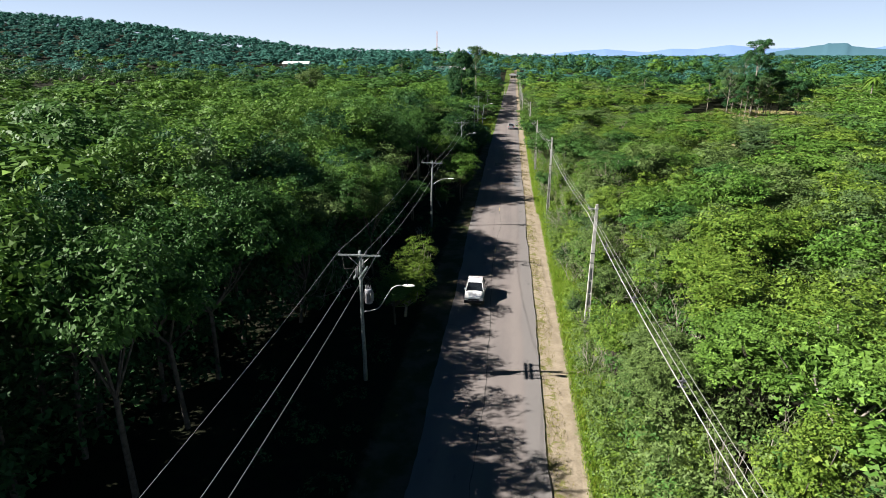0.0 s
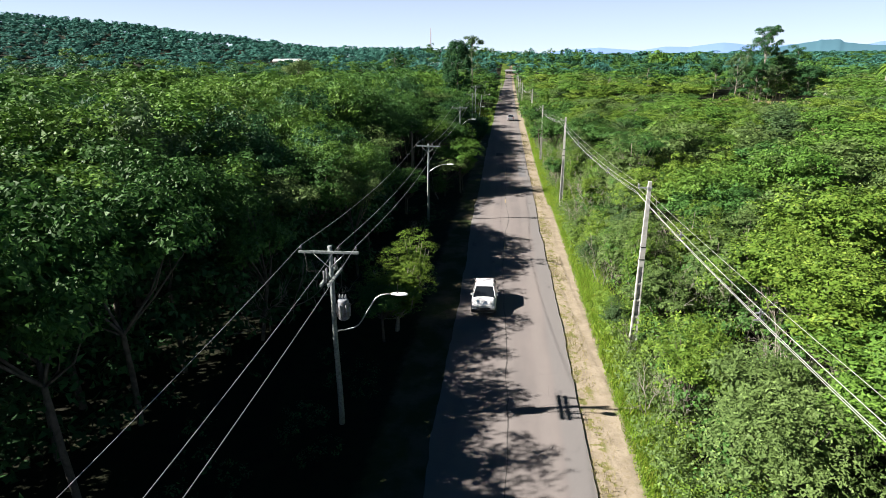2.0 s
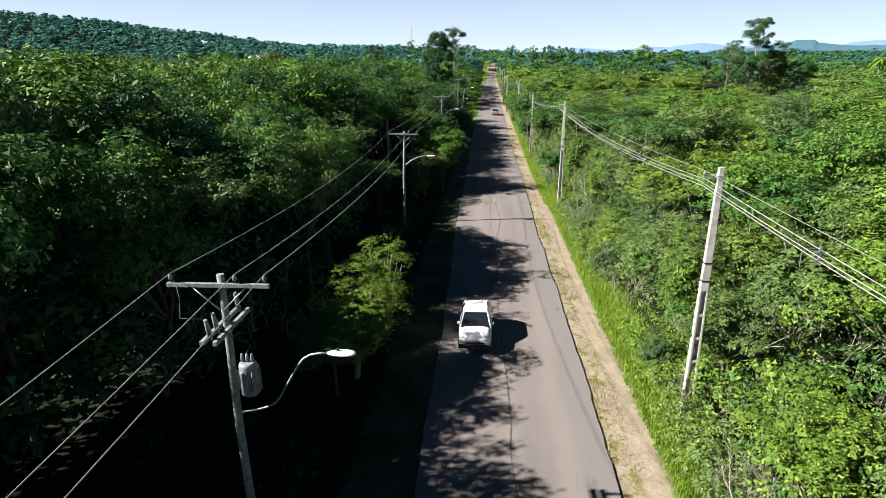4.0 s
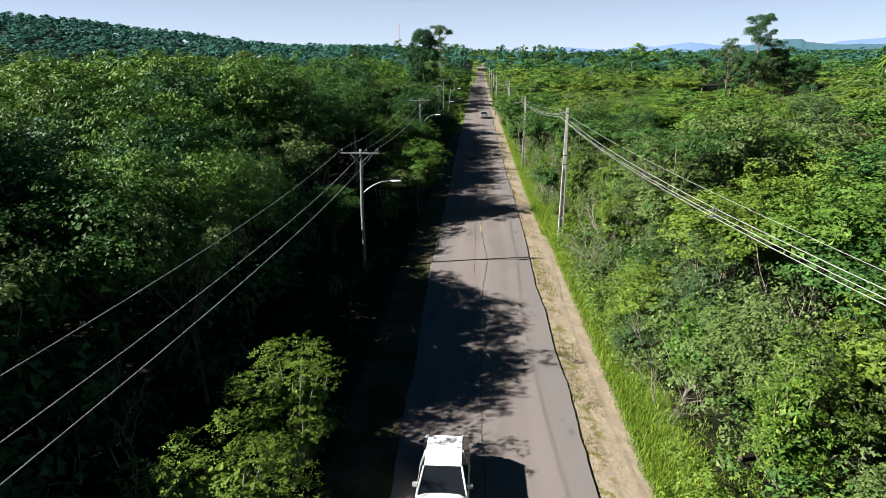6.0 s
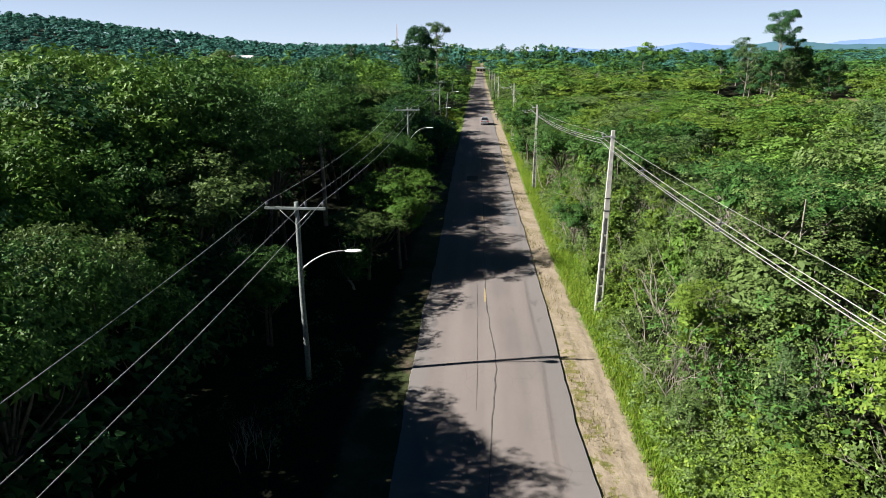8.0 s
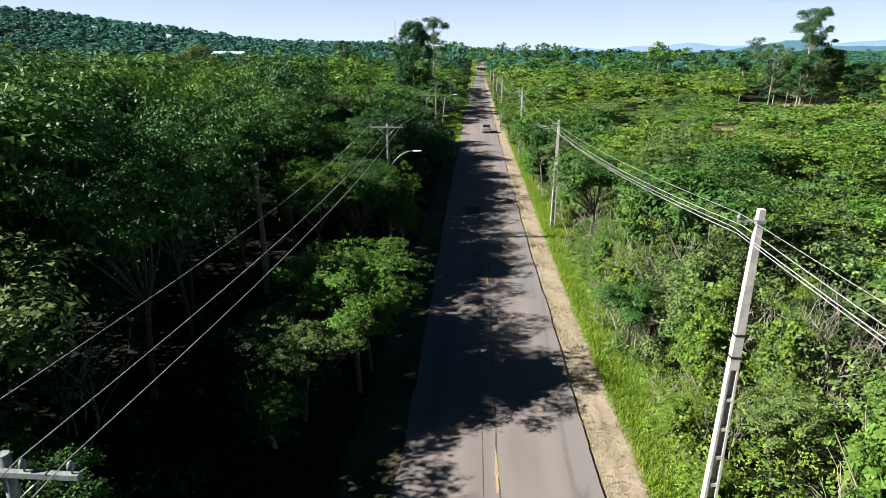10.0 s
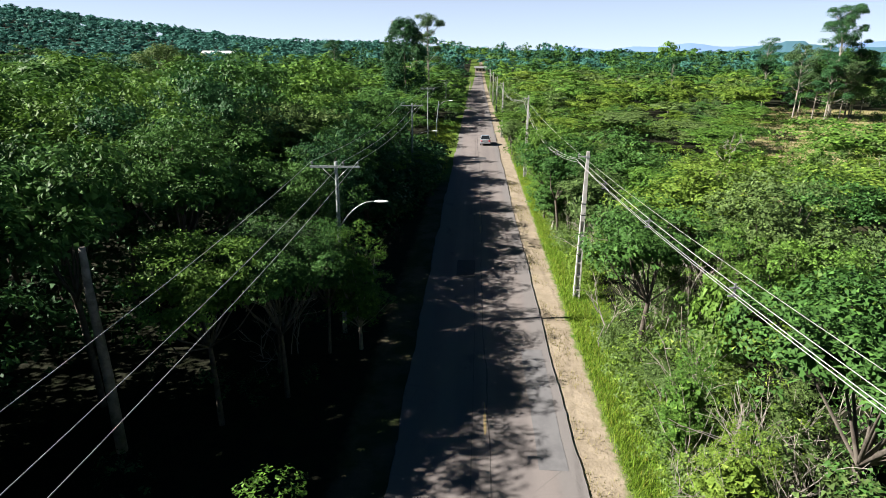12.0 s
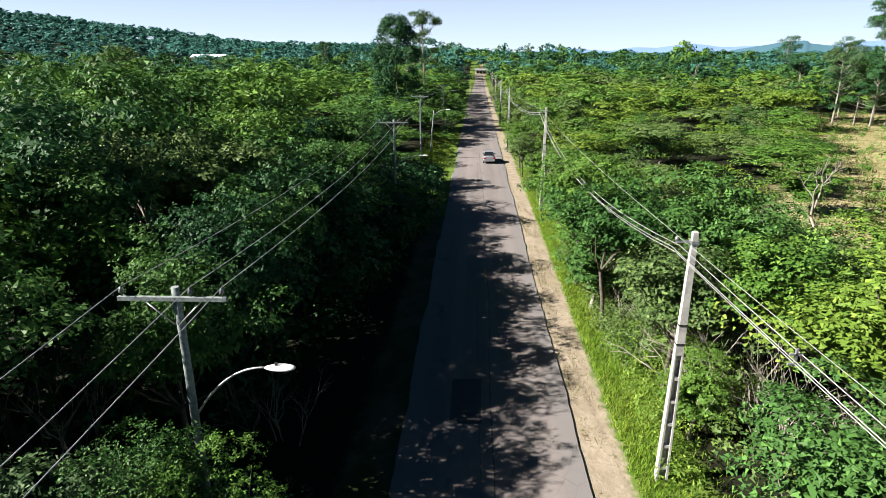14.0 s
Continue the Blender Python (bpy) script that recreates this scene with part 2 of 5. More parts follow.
def ground(x, y):
    """Height of the land."""
    x, y = np.asarray(x, float), np.asarray(y, float)
    rise = 0.012 * np.maximum(0.0, y - 70.0) * smooth(60, 130, y) + 0.018 * np.maximum(0.0, y - 420.0)
    rise = np.minimum(rise, 69.6)
    crest = np.interp(x, (-1500, -900, -546, -412, -355, -280, -235, -165, -60, 60, 300), (84, 78, 55, 43, 34, 27, 18, 15, 13, 6, 0))
    hill = crest * np.exp(-((y - 640) / 230.0) ** 2)
    off = np.abs(x - road_x(y))
    roll = 0.35 * np.sin(x * 0.11 + 1.3) * np.sin(y * 0.07) * smooth(9, 20, off)
    return rise + hill + roll - 0.055 * smooth(ROAD_HALF - 0.5, ROAD_HALF - 0.1, off) - 0.10 * smooth(3.6, 7.0, off)


# ---- mesh tools ----
def mesh_of(name, verts, faces, mat, smooth_faces=False):
    """A mesh from vertex and face arrays (all faces of one size, or a list)."""
    me = bpy.data.meshes.new(name)
    if isinstance(faces, np.ndarray):
        n, k = faces.shape
        me.vertices.add(len(verts))
        me.vertices.foreach_set("co", np.asarray(verts, np.float32).ravel())
        me.loops.add(n * k)
        me.loops.foreach_set("vertex_index", faces.astype(np.int32).ravel())
        me.polygons.add(n)
        me.polygons.foreach_set("loop_start", np.arange(0, n * k, k, dtype=np.int32))
        me.update(calc_edges=True)
    else:
        me.from_pydata([tuple(v) for v in verts], [], faces)
    me.materials.append(mat)
    me.polygons.foreach_set("use_smooth", np.full(len(me.polygons), smooth_faces, bool))
    return me


def part(name, bm, material, parent, label=""):
    """Links a bmesh (or a finished mesh) as one mesh object under a thing or a part."""
    if isinstance(bm, bmesh.types.BMesh):
        me = bpy.data.meshes.new(name)
        bmesh.ops.recalc_face_normals(bm, faces=bm.faces)
        bm.to_mesh(me)
        bm.free()
        me.materials.append(material)
    else:
        me = bm
    ob = new(name, me)
    ob.parent = parent
    return tagged(ob, label)


def thing(name, label, category, group="", m=None, kind=""):
    ob = new(name)
    ob.empty_display_size = 0.1
    if m is not None:
        ob.matrix_basis = m
    return tagged(ob, label, category, group, kind)


def box(bm, x0, x1, y0, y1, z0, z1, bevel=0.0, m=None):
    r = bmesh.ops.create_cube(bm, size=1.0)
    vs = r["verts"]
    bmesh.ops.scale(bm, vec=(x1 - x0, y1 - y0, z1 - z0), verts=vs)
    bmesh.ops.translate(bm, vec=((x0 + x1) / 2, (y0 + y1) / 2, (z0 + z1) / 2), verts=vs)
    if m is not None:
        bmesh.ops.transform(bm, matrix=m, verts=vs)
    if bevel:
        es = list({e for v in vs for e in v.link_edges})
        bmesh.ops.bevel(bm, geom=es, offset=bevel, segments=2, affect="EDGES", profile=0.5)
    return bm


def tube(bm, pts, radii, sides=8, cap=True):
    """A tube through points, with a radius at each."""
    pts = [Vector(p) for p in pts]
    rings = []
    for i, p in enumerate(pts):
        d = (pts[min(i + 1, len(pts) - 1)] - pts[max(i - 1, 0)]).normalized()
        a = d.orthogonal().normalized() if i == 0 else (a - d * a.dot(d)).normalized()
        b = d.cross(a)
        r = radii[i] if isinstance(radii, (list, tuple)) else radii
        rings.append([bm.verts.new(p + (a * math.cos(q) + b * math.sin(q)) * r) for q in [2 * math.pi * j / sides for j in range(sides)]])
    for r0, r1 in zip(rings, rings[1:]):
        for j in range(sides):
            bm.faces.new((r0[j], r0[(j + 1) % sides], r1[(j + 1) % sides], r1[j])).smooth = True
    if cap:
        bm.faces.new(rings[0][::-1])
        bm.faces.new(rings[-1])
    return bm


class Sticks:
    """Collects many tapered limbs into plain arrays."""

    def __init__(self):
        self.v, self.f = [], []

    def add(self, pts, r0, r1, sides=5):
        n0 = len(self.v)
        pts = [Vector(p) for p in pts]
        for i, p in enumerate(pts):
            d = (pts[min(i + 1, len(pts) - 1)] - pts[max(i - 1, 0)]).normalized()
            a = d.orthogonal().normalized()
            b = d.cross(a)
            r = r0 + (r1 - r0) * i / (len(pts) - 1)
            for j in range(sides):
                q = 2 * math.pi * j / sides
                self.v.append(p + (a * math.cos(q) + b * math.sin(q)) * r)
        for i in range(len(pts) - 1):
            for j in range(sides):
                k = (j + 1) % sides
                self.f.append((n0 + i * sides + j, n0 + i * sides + k, n0 + (i + 1) * sides + k, n0 + (i + 1) * sides + j))

    def mesh(self, name, mat):
        return mesh_of(name, np.array([tuple(v) for v in self.v]), np.array(self.f), mat, True)


# ---- the large structure ----
def build_ground():
    near = np.concatenate((np.arange(-24, -8, 2.0), np.arange(-8, 10, 0.5), np.arange(10, 40, 2.0)))
    xs = np.concatenate((-np.geomspace(4600, 26, 60), near, np.geomspace(42, 4600, 60)))
    ys = np.concatenate((np.linspace(-900, -24, 14), np.arange(-20, 260, 2.0), np.geomspace(262, 4700, 90)))
    gx, gy = np.meshgrid(xs, ys)
    v = np.stack((gx, gy, ground(gx, gy)), -1).reshape(-1, 3)
    nx, ny = len(xs), len(ys)
    i, j = np.meshgrid(np.arange(nx - 1), np.arange(ny - 1))
    a = (j * nx + i).ravel()
    f = np.stack((a, a + 1, a + nx + 1, a + nx), -1)
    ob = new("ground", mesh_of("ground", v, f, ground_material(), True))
    tagged(ob, "earth with fallen leaves and left verge darkened for tree shade, roadside grass, sandy dirt", "ground", kind="structure")


def road_edges(y):
    """The asphalt's left and right edge, from its crown line: the road widens a little as it goes."""
    return float(np.interp(y, (20, 45, 62, 85, 105), (-2.72, -2.88, -3.15, -3.2, -3.36))), float(np.interp(y, (20, 48, 58, 66, 80, 105), (3.5, 3.5, 3.32, 3.36, 3.42, 3.26)))


def build_road():
    """An asphalt slab with a broken right edge that stands a hand's breadth above the dirt."""
    rng = np.random.default_rng(4)
    ys = np.concatenate((np.arange(-30, 190, 0.4), np.arange(190, 520, 4.0)))
    us = np.array((-3.46, -3.4, -2.2, -0.8, 0.8, 2.2, 3.4, 3.46))
    wob = np.convolve(rng.normal(0, 1, len(ys) + 8), np.ones(9) / 9, "valid") * 0.11
    wol = np.convolve(rng.normal(0, 1, len(ys) + 8), np.ones(9) / 9, "valid") * 0.16
    v = []
    for k, y in enumerate(ys):
        zc = float(ground(road_x(y), y))
        left, right = road_edges(y)
        for u0 in us:
            u = u0 * (-left if u0 < 0 else right) / 3.4
            du = wob[k] if u0 > 3 else (wol[k] if u0 < -3 else 0.0)
            crown = 0.036 - 0.006 * abs(u)
            v.append((u + du, y, zc + (crown if abs(u0) < 3.43 else -0.10)))
    n = len(us)
    a = np.array([r * n + c for r in range(len(ys) - 1) for c in range(n - 1)])
    f = np.stack((a, a + 1, a + n + 1, a + n), -1)
    ob = new("road", mesh_of("road", np.array(v), f, asphalt()))
    ob.matrix_basis = pose(ROAD_X0, 0, 0, 0, 0, -math.degrees(math.atan(ROAD_SLOPE)))
    tagged(ob, "worn grey-brown asphalt road with crumbling edges", "road", kind="structure")
    return ob


def road_top(u, y):
    return float(ground(road_x(y), y)) + 0.036 - 0.006 * abs(u)


def ribbon(pts, width, lift, wob=0.0, seed=0):
    """A thin strip on the road along (u, y) points; in the road's own axes."""
    rng = np.random.default_rng(seed)
    v, f = [], []
    for i, (u, y) in enumerate(pts):
        w = width * (1 + wob * rng.uniform(-1, 1)) / 2
        v += [(u - w, y, road_top(u, y) + lift), (u + w, y, road_top(u, y) + lift)]
        if i:
            f.append((2 * i - 2, 2 * i - 1, 2 * i + 1, 2 * i))
    return v, f


build_ground()
ROAD = build_road()
TAR = plain("tar_seal", (0.048, 0.045, 0.044), (0.10, 0.09, 0.085), 3.0, 0.7)
PATCH = plain("newer_asphalt", (0.050, 0.050, 0.054), (0.064, 0.063, 0.066), 2.0, 0.85, bump=0.2)
PATCH_PALE = plain("pale_asphalt_patch", (0.135, 0.135, 0.138), (0.110, 0.110, 0.114), 2.0, 0.85, bump=0.2)

# ---- things along the road ----
SPAN_SAG = (0.5, 0.5, 0.42, 1.5, 1.0, 1.0, 1.0, 1.0)      # by span of the concrete poles


def concrete_pole(x, y, h, group):
    """A tapered double-T pole: two flanges with windows and rungs below, solid above."""
    t = thing("concrete_pole", "pale concrete double-T utility pole with open lower web", "utility pole", group, pose(x, y, float(ground(x, y)) - 0.3, 0, 0, -2))
    hh = h + 0.3
    half = lambda z: 0.20 - 0.125 * z / hh
    deep = lambda z: 0.125 - 0.045 * z / hh
    cut = 0.56 * hh

    def slab(x0, x1, k, z0, z1, front=None):
        bm = bmesh.new()
        vs = []
        j = -k if front is None else front
        for z in (z0, z1):
            for sx, sy in ((x0, j), (x1, j), (x1, k), (x0, k)):
                vs.append(bm.verts.new((sx * half(z), sy * deep(z), z)))
        for f in ((0, 3, 2, 1), (4, 5, 6, 7), (0, 1, 5, 4), (1, 2, 6, 5), (2, 3, 7, 6), (3, 0, 4, 7)):
            bm.faces.new([vs[i] for i in f])
        return bm
    part("flange", slab(-1.0, -0.62, 1.0, 0, cut), CONCRETE, t)
    part("flange", slab(0.62, 1.0, 1.0, 0, cut), CONCRETE, t)
    part("web", slab(-0.62, 0.62, 0.95, 0, cut, 0.62), CONCRETE, t)
    part("shaft", slab(-1.0, 1.0, 1.0, cut, hh), CONCRETE, t)
    for i in range(1, 6):
        z = cut * i / 6
        bm = bmesh.new()
        box(bm, -0.63 * half(z), 0.63 * half(z), -0.9 * deep(z), 0.9 * deep(z), z - 0.05, z + 0.05)
        part("rung", bm, CONCRETE, t)
    bm = bmesh.new()
    box(bm, -0.52, -0.07, -0.03, 0.03, hh - 0.34, hh - 0.28)
    box(bm, -0.11, 0.11, -0.11, 0.11, hh - 0.36, hh - 0.26)
    part("bracket", bm, STEEL, t, "galvanised steel cable bracket")
    bm = bmesh.new()
    tube(bm, [(-0.50, 0, hh - 0.28), (-0.50, 0, hh - 0.22), (-0.50, 0, hh - 0.14)], [0.03, 0.06, 0.025])
    part("insulator", bm, PORCELAIN, t)
    for z in (cut + 0.35, cut + 1.0):
        bm = bmesh.new()
        box(bm, -half(z) - 0.012, half(z) + 0.012, -deep(z) - 0.012, deep(z) + 0.012, z, z + 0.05)
        part("band", bm, TRIM_BLACK, t, "black steel strap")
    return t


ARC = [(s / 12, 1 - (1 - s / 12) ** 2.2) for s in range(13)]
CRANKED = [(0.0, 0.0), (0.14, 0.03), (0.30, 0.10), (0.38, 0.17), (0.44, 0.28), (0.66, 0.78), (0.72, 0.89), (0.80, 0.96), (0.90, 0.99), (1.0, 1.0)]


def street_lamp(x, y, z, reach, rise, group, shape=ARC):
    """A curved arm with a flat LED head; it is bolted to the pole."""
    t = thing("street_lamp", "white LED street lamp head on a curved steel arm", "street lamp", group, pose(x, y, z))
    pts = [(reach * a, 0, rise * b - 0.05) for a, b in shape]
    bm = bmesh.new()
    tube(bm, [(0, 0, -0.10)] + pts, 0.028, 8)
    part("arm", bm, STEEL, t)
    bm = bmesh.new()
    bmesh.ops.create_uvsphere(bm, u_segments=20, v_segments=10, radius=1.0)
    bmesh.ops.scale(bm, vec=(0.36, 0.15, 0.065), verts=bm.verts)
    for v in bm.verts:
        v.co.z = max(v.co.z, -0.03)
        v.co.y *= 1.0 + 0.25 * (v.co.x / 0.36)
    bmesh.ops.translate(bm, vec=(reach + 0.30, 0, rise - 0.05), verts=bm.verts)
    for f in bm.faces:
        f.smooth = True
    head = part("head", bm, WHITE_PAINT, t)
    bm = bmesh.new()
    tube(bm, [(reach + 0.22, 0, rise), (reach + 0.22, 0, rise + 0.07)], 0.035, 10)
    part("photocell", bm, TRIM_BLACK, head, "small dark photocell")
    return t


def wooden_pole(x, y, h, lean, arm, group, label, arm_z=0.22):
    """A round weathered pole with a crossarm, braces and pin insulators."""
    t = thing("utility_pole", label, "utility pole", group, pose(x, y, float(ground(x, y)) - 0.3, lean[1], lean[0], 0))
    hh = h + 0.3
    bm = bmesh.new()
    tube(bm, [(0.02 * math.sin(i * 1.1), 0, hh * i / 8) for i in range(9)], [0.125 - 0.040 * i / 8 for i in range(9)], 12)
    part("shaft", bm, POLE_WOOD, t)
    if arm:
        z = hh - arm_z
        bm = bmesh.new()
        box(bm, -arm / 2, arm / 2, -0.18, -0.09, z - 0.05, z + 0.05, 0.008)
        part("crossarm", bm, POLE_WOOD, t)
        for s in (-1, 1):
            bm = bmesh.new()
            tube(bm, [(s * 0.62, -0.14, z - 0.06), (s * 0.05, -0.12, z - 0.62)], 0.016, 6)
            part("brace", bm, STEEL, t)
        for u in (-arm / 2 + 0.10, 0.30 * arm / 2 + 0.05, arm / 2 - 0.10):
            bm = bmesh.new()
            tube(bm, [(u, -0.14, z + 0.05), (u, -0.14, z + 0.12), (u, -0.14, z + 0.14), (u, -0.14, z + 0.22), (u, -0.14, z + 0.26)], [0.015, 0.015, 0.055, 0.045, 0.02], 10)
            part("insulator", bm, PORCELAIN, t)
    return t


def transformer_gear(t, h):
    """Fuse arms, cut-outs and a tank for the first pole of the left row."""
    hh = h + 0.3
    for s in (-1, 1):
        bm = bmesh.new()
        box(bm, s * 0.15 - 0.045, s * 0.15 + 0.045, -0.95, 0.95, hh - 1.35, hh - 1.24, 0.006)
        part("fuse_arm", bm, POLE_WOOD, t)
    for yy in (-0.80, -0.45, 0.75):
        bm = bmesh.new()
        tube(bm, [(0.0, yy, hh - 1.25), (0.0, yy - 0.05, hh - 0.98), (0.0, yy - 0.12, hh - 0.72)], [0.05, 0.06, 0.04], 8)
        part("fuse_cutout", bm, PORCELAIN, t)
    bm = bmesh.new()
    tube(bm, [(0.42, -0.05, hh - 3.10), (0.42, -0.05, hh - 3.05), (0.42, -0.05, hh - 2.30), (0.42, -0.05, hh - 2.22)], [0.17, 0.22, 0.22, 0.18], 18)
    tank = part("transformer_tank", bm, TANK, t, "pale grey oil transformer tank")
    for i in range(7):
        a = 2 * math.pi * i / 7
        bm = bmesh.new()
        box(bm, 0.21, 0.29, -0.012, 0.012, hh - 2.95, hh - 2.40, 0, Matrix.Translation((0.42, -0.05, 0)) @ pose(0, 0, 0, 0, 0, math.degrees(a)))
        part("cooling_fin", bm, TANK, tank)
    for k in (-1, 0, 1):
        bm = bmesh.new()
        tube(bm, [(0.42 + 0.12 * k, -0.05, hh - 2.22), (0.42 + 0.12 * k, -0.05, hh - 2.12), (0.42 + 0.12 * k, -0.05, hh - 2.0)], [0.035, 0.05, 0.02], 8)
        part("bushing", bm, PORCELAIN, tank)
    bm = bmesh.new()
    tube(bm, [(0.42, -0.05, hh - 2.0), (0.62, -0.2, hh - 1.7), (0.35, -0.5, hh - 1.35), (0.0, -0.5, hh - 1.0)], 0.012, 5)
    part("lead", bm, TRIM_BLACK, t)
    bm = bmesh.new()
    tube(bm, [(0, -0.9, hh - 0.72), (-0.75, -0.6, hh - 0.85), (-0.9, -0.25, hh - 0.5), (-1.0, -0.14, hh - 0.1)], 0.010, 5)
    part("lead", bm, TRIM_BLACK, t)


def wire(name, label, ends, sag, r, mat, group):
    """A wire hung through points, sagging between each two."""
    pts = []
    for n, (a, b) in enumerate(zip(ends, ends[1:])):
        for i in range(16):
            s = i / 16
            p = Vector(a).lerp(Vector(b), s)
            p.z -= (sag if isinstance(sag, float) else sag[n]) * 4 * s * (1 - s)
            pts.append(p)
    pts.append(Vector(ends[-1]))
    bm = bmesh.new()
    tube(bm, pts, r, 5)
    me = bpy.data.meshes.new(name)
    bm.to_mesh(me)
    bm.free()
    me.materials.append(mat)
    return tagged(new(name, me), label, "cable", group)


RIGHT = [(7.2, 2.6, 9.5), (7.06, 35.6, 9.5), (6.95, 69.6, 9.75), (7.0, 101.4, 8.8), (7.33, 136.6, 9.5), (6.6, 172.0, 9.6), (7.3, 206.0, 9.5), (8.0, 242.0, 9.5), (8.6, 280.0, 9.5)]
for x, y, h in RIGHT:
    concrete_pole(x, y, h, "concrete poles along the road")
LEFT = [(-6.6, -8.0, 8.0), (-6.75, 28.7, 8.13), (-7.0, 62.4, 7.82), (-6.0, 96.4, 9.0), (-5.6, 131.0, 9.0), (-6.2, 165.0, 9.0), (-4.4, 199.0, 9.0)]
left_tops = []
for i, (x, y, h) in enumerate(LEFT):
    label = "grey wooden utility pole with transformer and fuses" if i == 1 else "weathered grey wooden utility pole with crossarm"
    p = wooden_pole(x, y, h, (1.0 if i == 2 else 0.0, 0.0), 2.4, "wooden poles along the road", label)
    if i == 1:
        transformer_gear(p, h)
    left_tops.append((x + (0.13 if i == 2 else 0), y - 0.14, float(ground(x, y)) + h - 0.22 + 0.27))
LAMPS = [(-6.62, 28.65, 4.55, 2.3, 1.7), (-6.9, 62.35, 5.05, 1.9, 0.85), (-5.90, 96.35, 5.9, 1.75, 1.25), (-4.75, 172.0, 5.6, 1.9, 0.9), (-5.5, 130.9, 5.4, 2.0, 0.8), (-4.3, 198.9, 7.0, 1.8, 0.9)]
for i, (x, y, z, reach, rise) in enumerate(LAMPS):
    street_lamp(x, y, z + float(ground(x, y)), reach, rise, "street lamps along the road", CRANKED if i == 0 else ARC)
wooden_pole(-5.3, 172.0, 6.4, (5.0, 0.0), 0.0, "wooden poles along the road", "leaning bare wooden pole carrying a street lamp")
for u in (-1.10, 0.41, 1.10):
    wire("power_line", "thin aluminium power line between wooden poles", [(a + u, b, c) for a, b, c in left_tops], 0.55, 0.009, CABLE_DARK, "power lines on the wooden poles")
tops = [(x, y, float(ground(x, y)) + h) for x, y, h in RIGHT]
for du, dz, r in ((-0.50, -0.12, 0.006), (-0.40, -0.42, 0.009), (-0.62, -0.46, 0.009), (-0.50, -0.62, 0.009)):
    wire("insulated_cable", "pale insulated cable of the spaced bundle on the concrete poles", [(a + du, b, c + dz) for a, b, c in tops], SPAN_SAG if dz < -0.2 else 0.3, r, CABLE_PALE, "bundled cables on the concrete poles")
for (a, b, c), (d, e, f), hang in zip(tops, tops[1:], SPAN_SAG):
    for s in (0.22, 0.40, 0.60, 0.80):
        z = c + (f - c) * s - hang * 4 * s * (1 - s)
        bm = bmesh.new()
        box(bm, -0.13, 0.13, -0.02, 0.02, -0.64, -0.60)
        box(bm, -0.02, 0.02, -0.02, 0.02, -0.62, -0.30)
        box(bm, -0.12, 0.12, -0.02, 0.02, -0.44, -0.40)
        me = bpy.data.meshes.new("cable_spacer")
        bm.to_mesh(me)
        bm.free()
        me.materials.append(PORCELAIN)
        sp = new("cable_spacer", me)
        sp.location = (a + (d - a) * s - 0.5, b + (e - b) * s, z)
        tagged(sp, "grey plastic spacer clipped on the bundled cables", "cable spacer", "cable spacers")


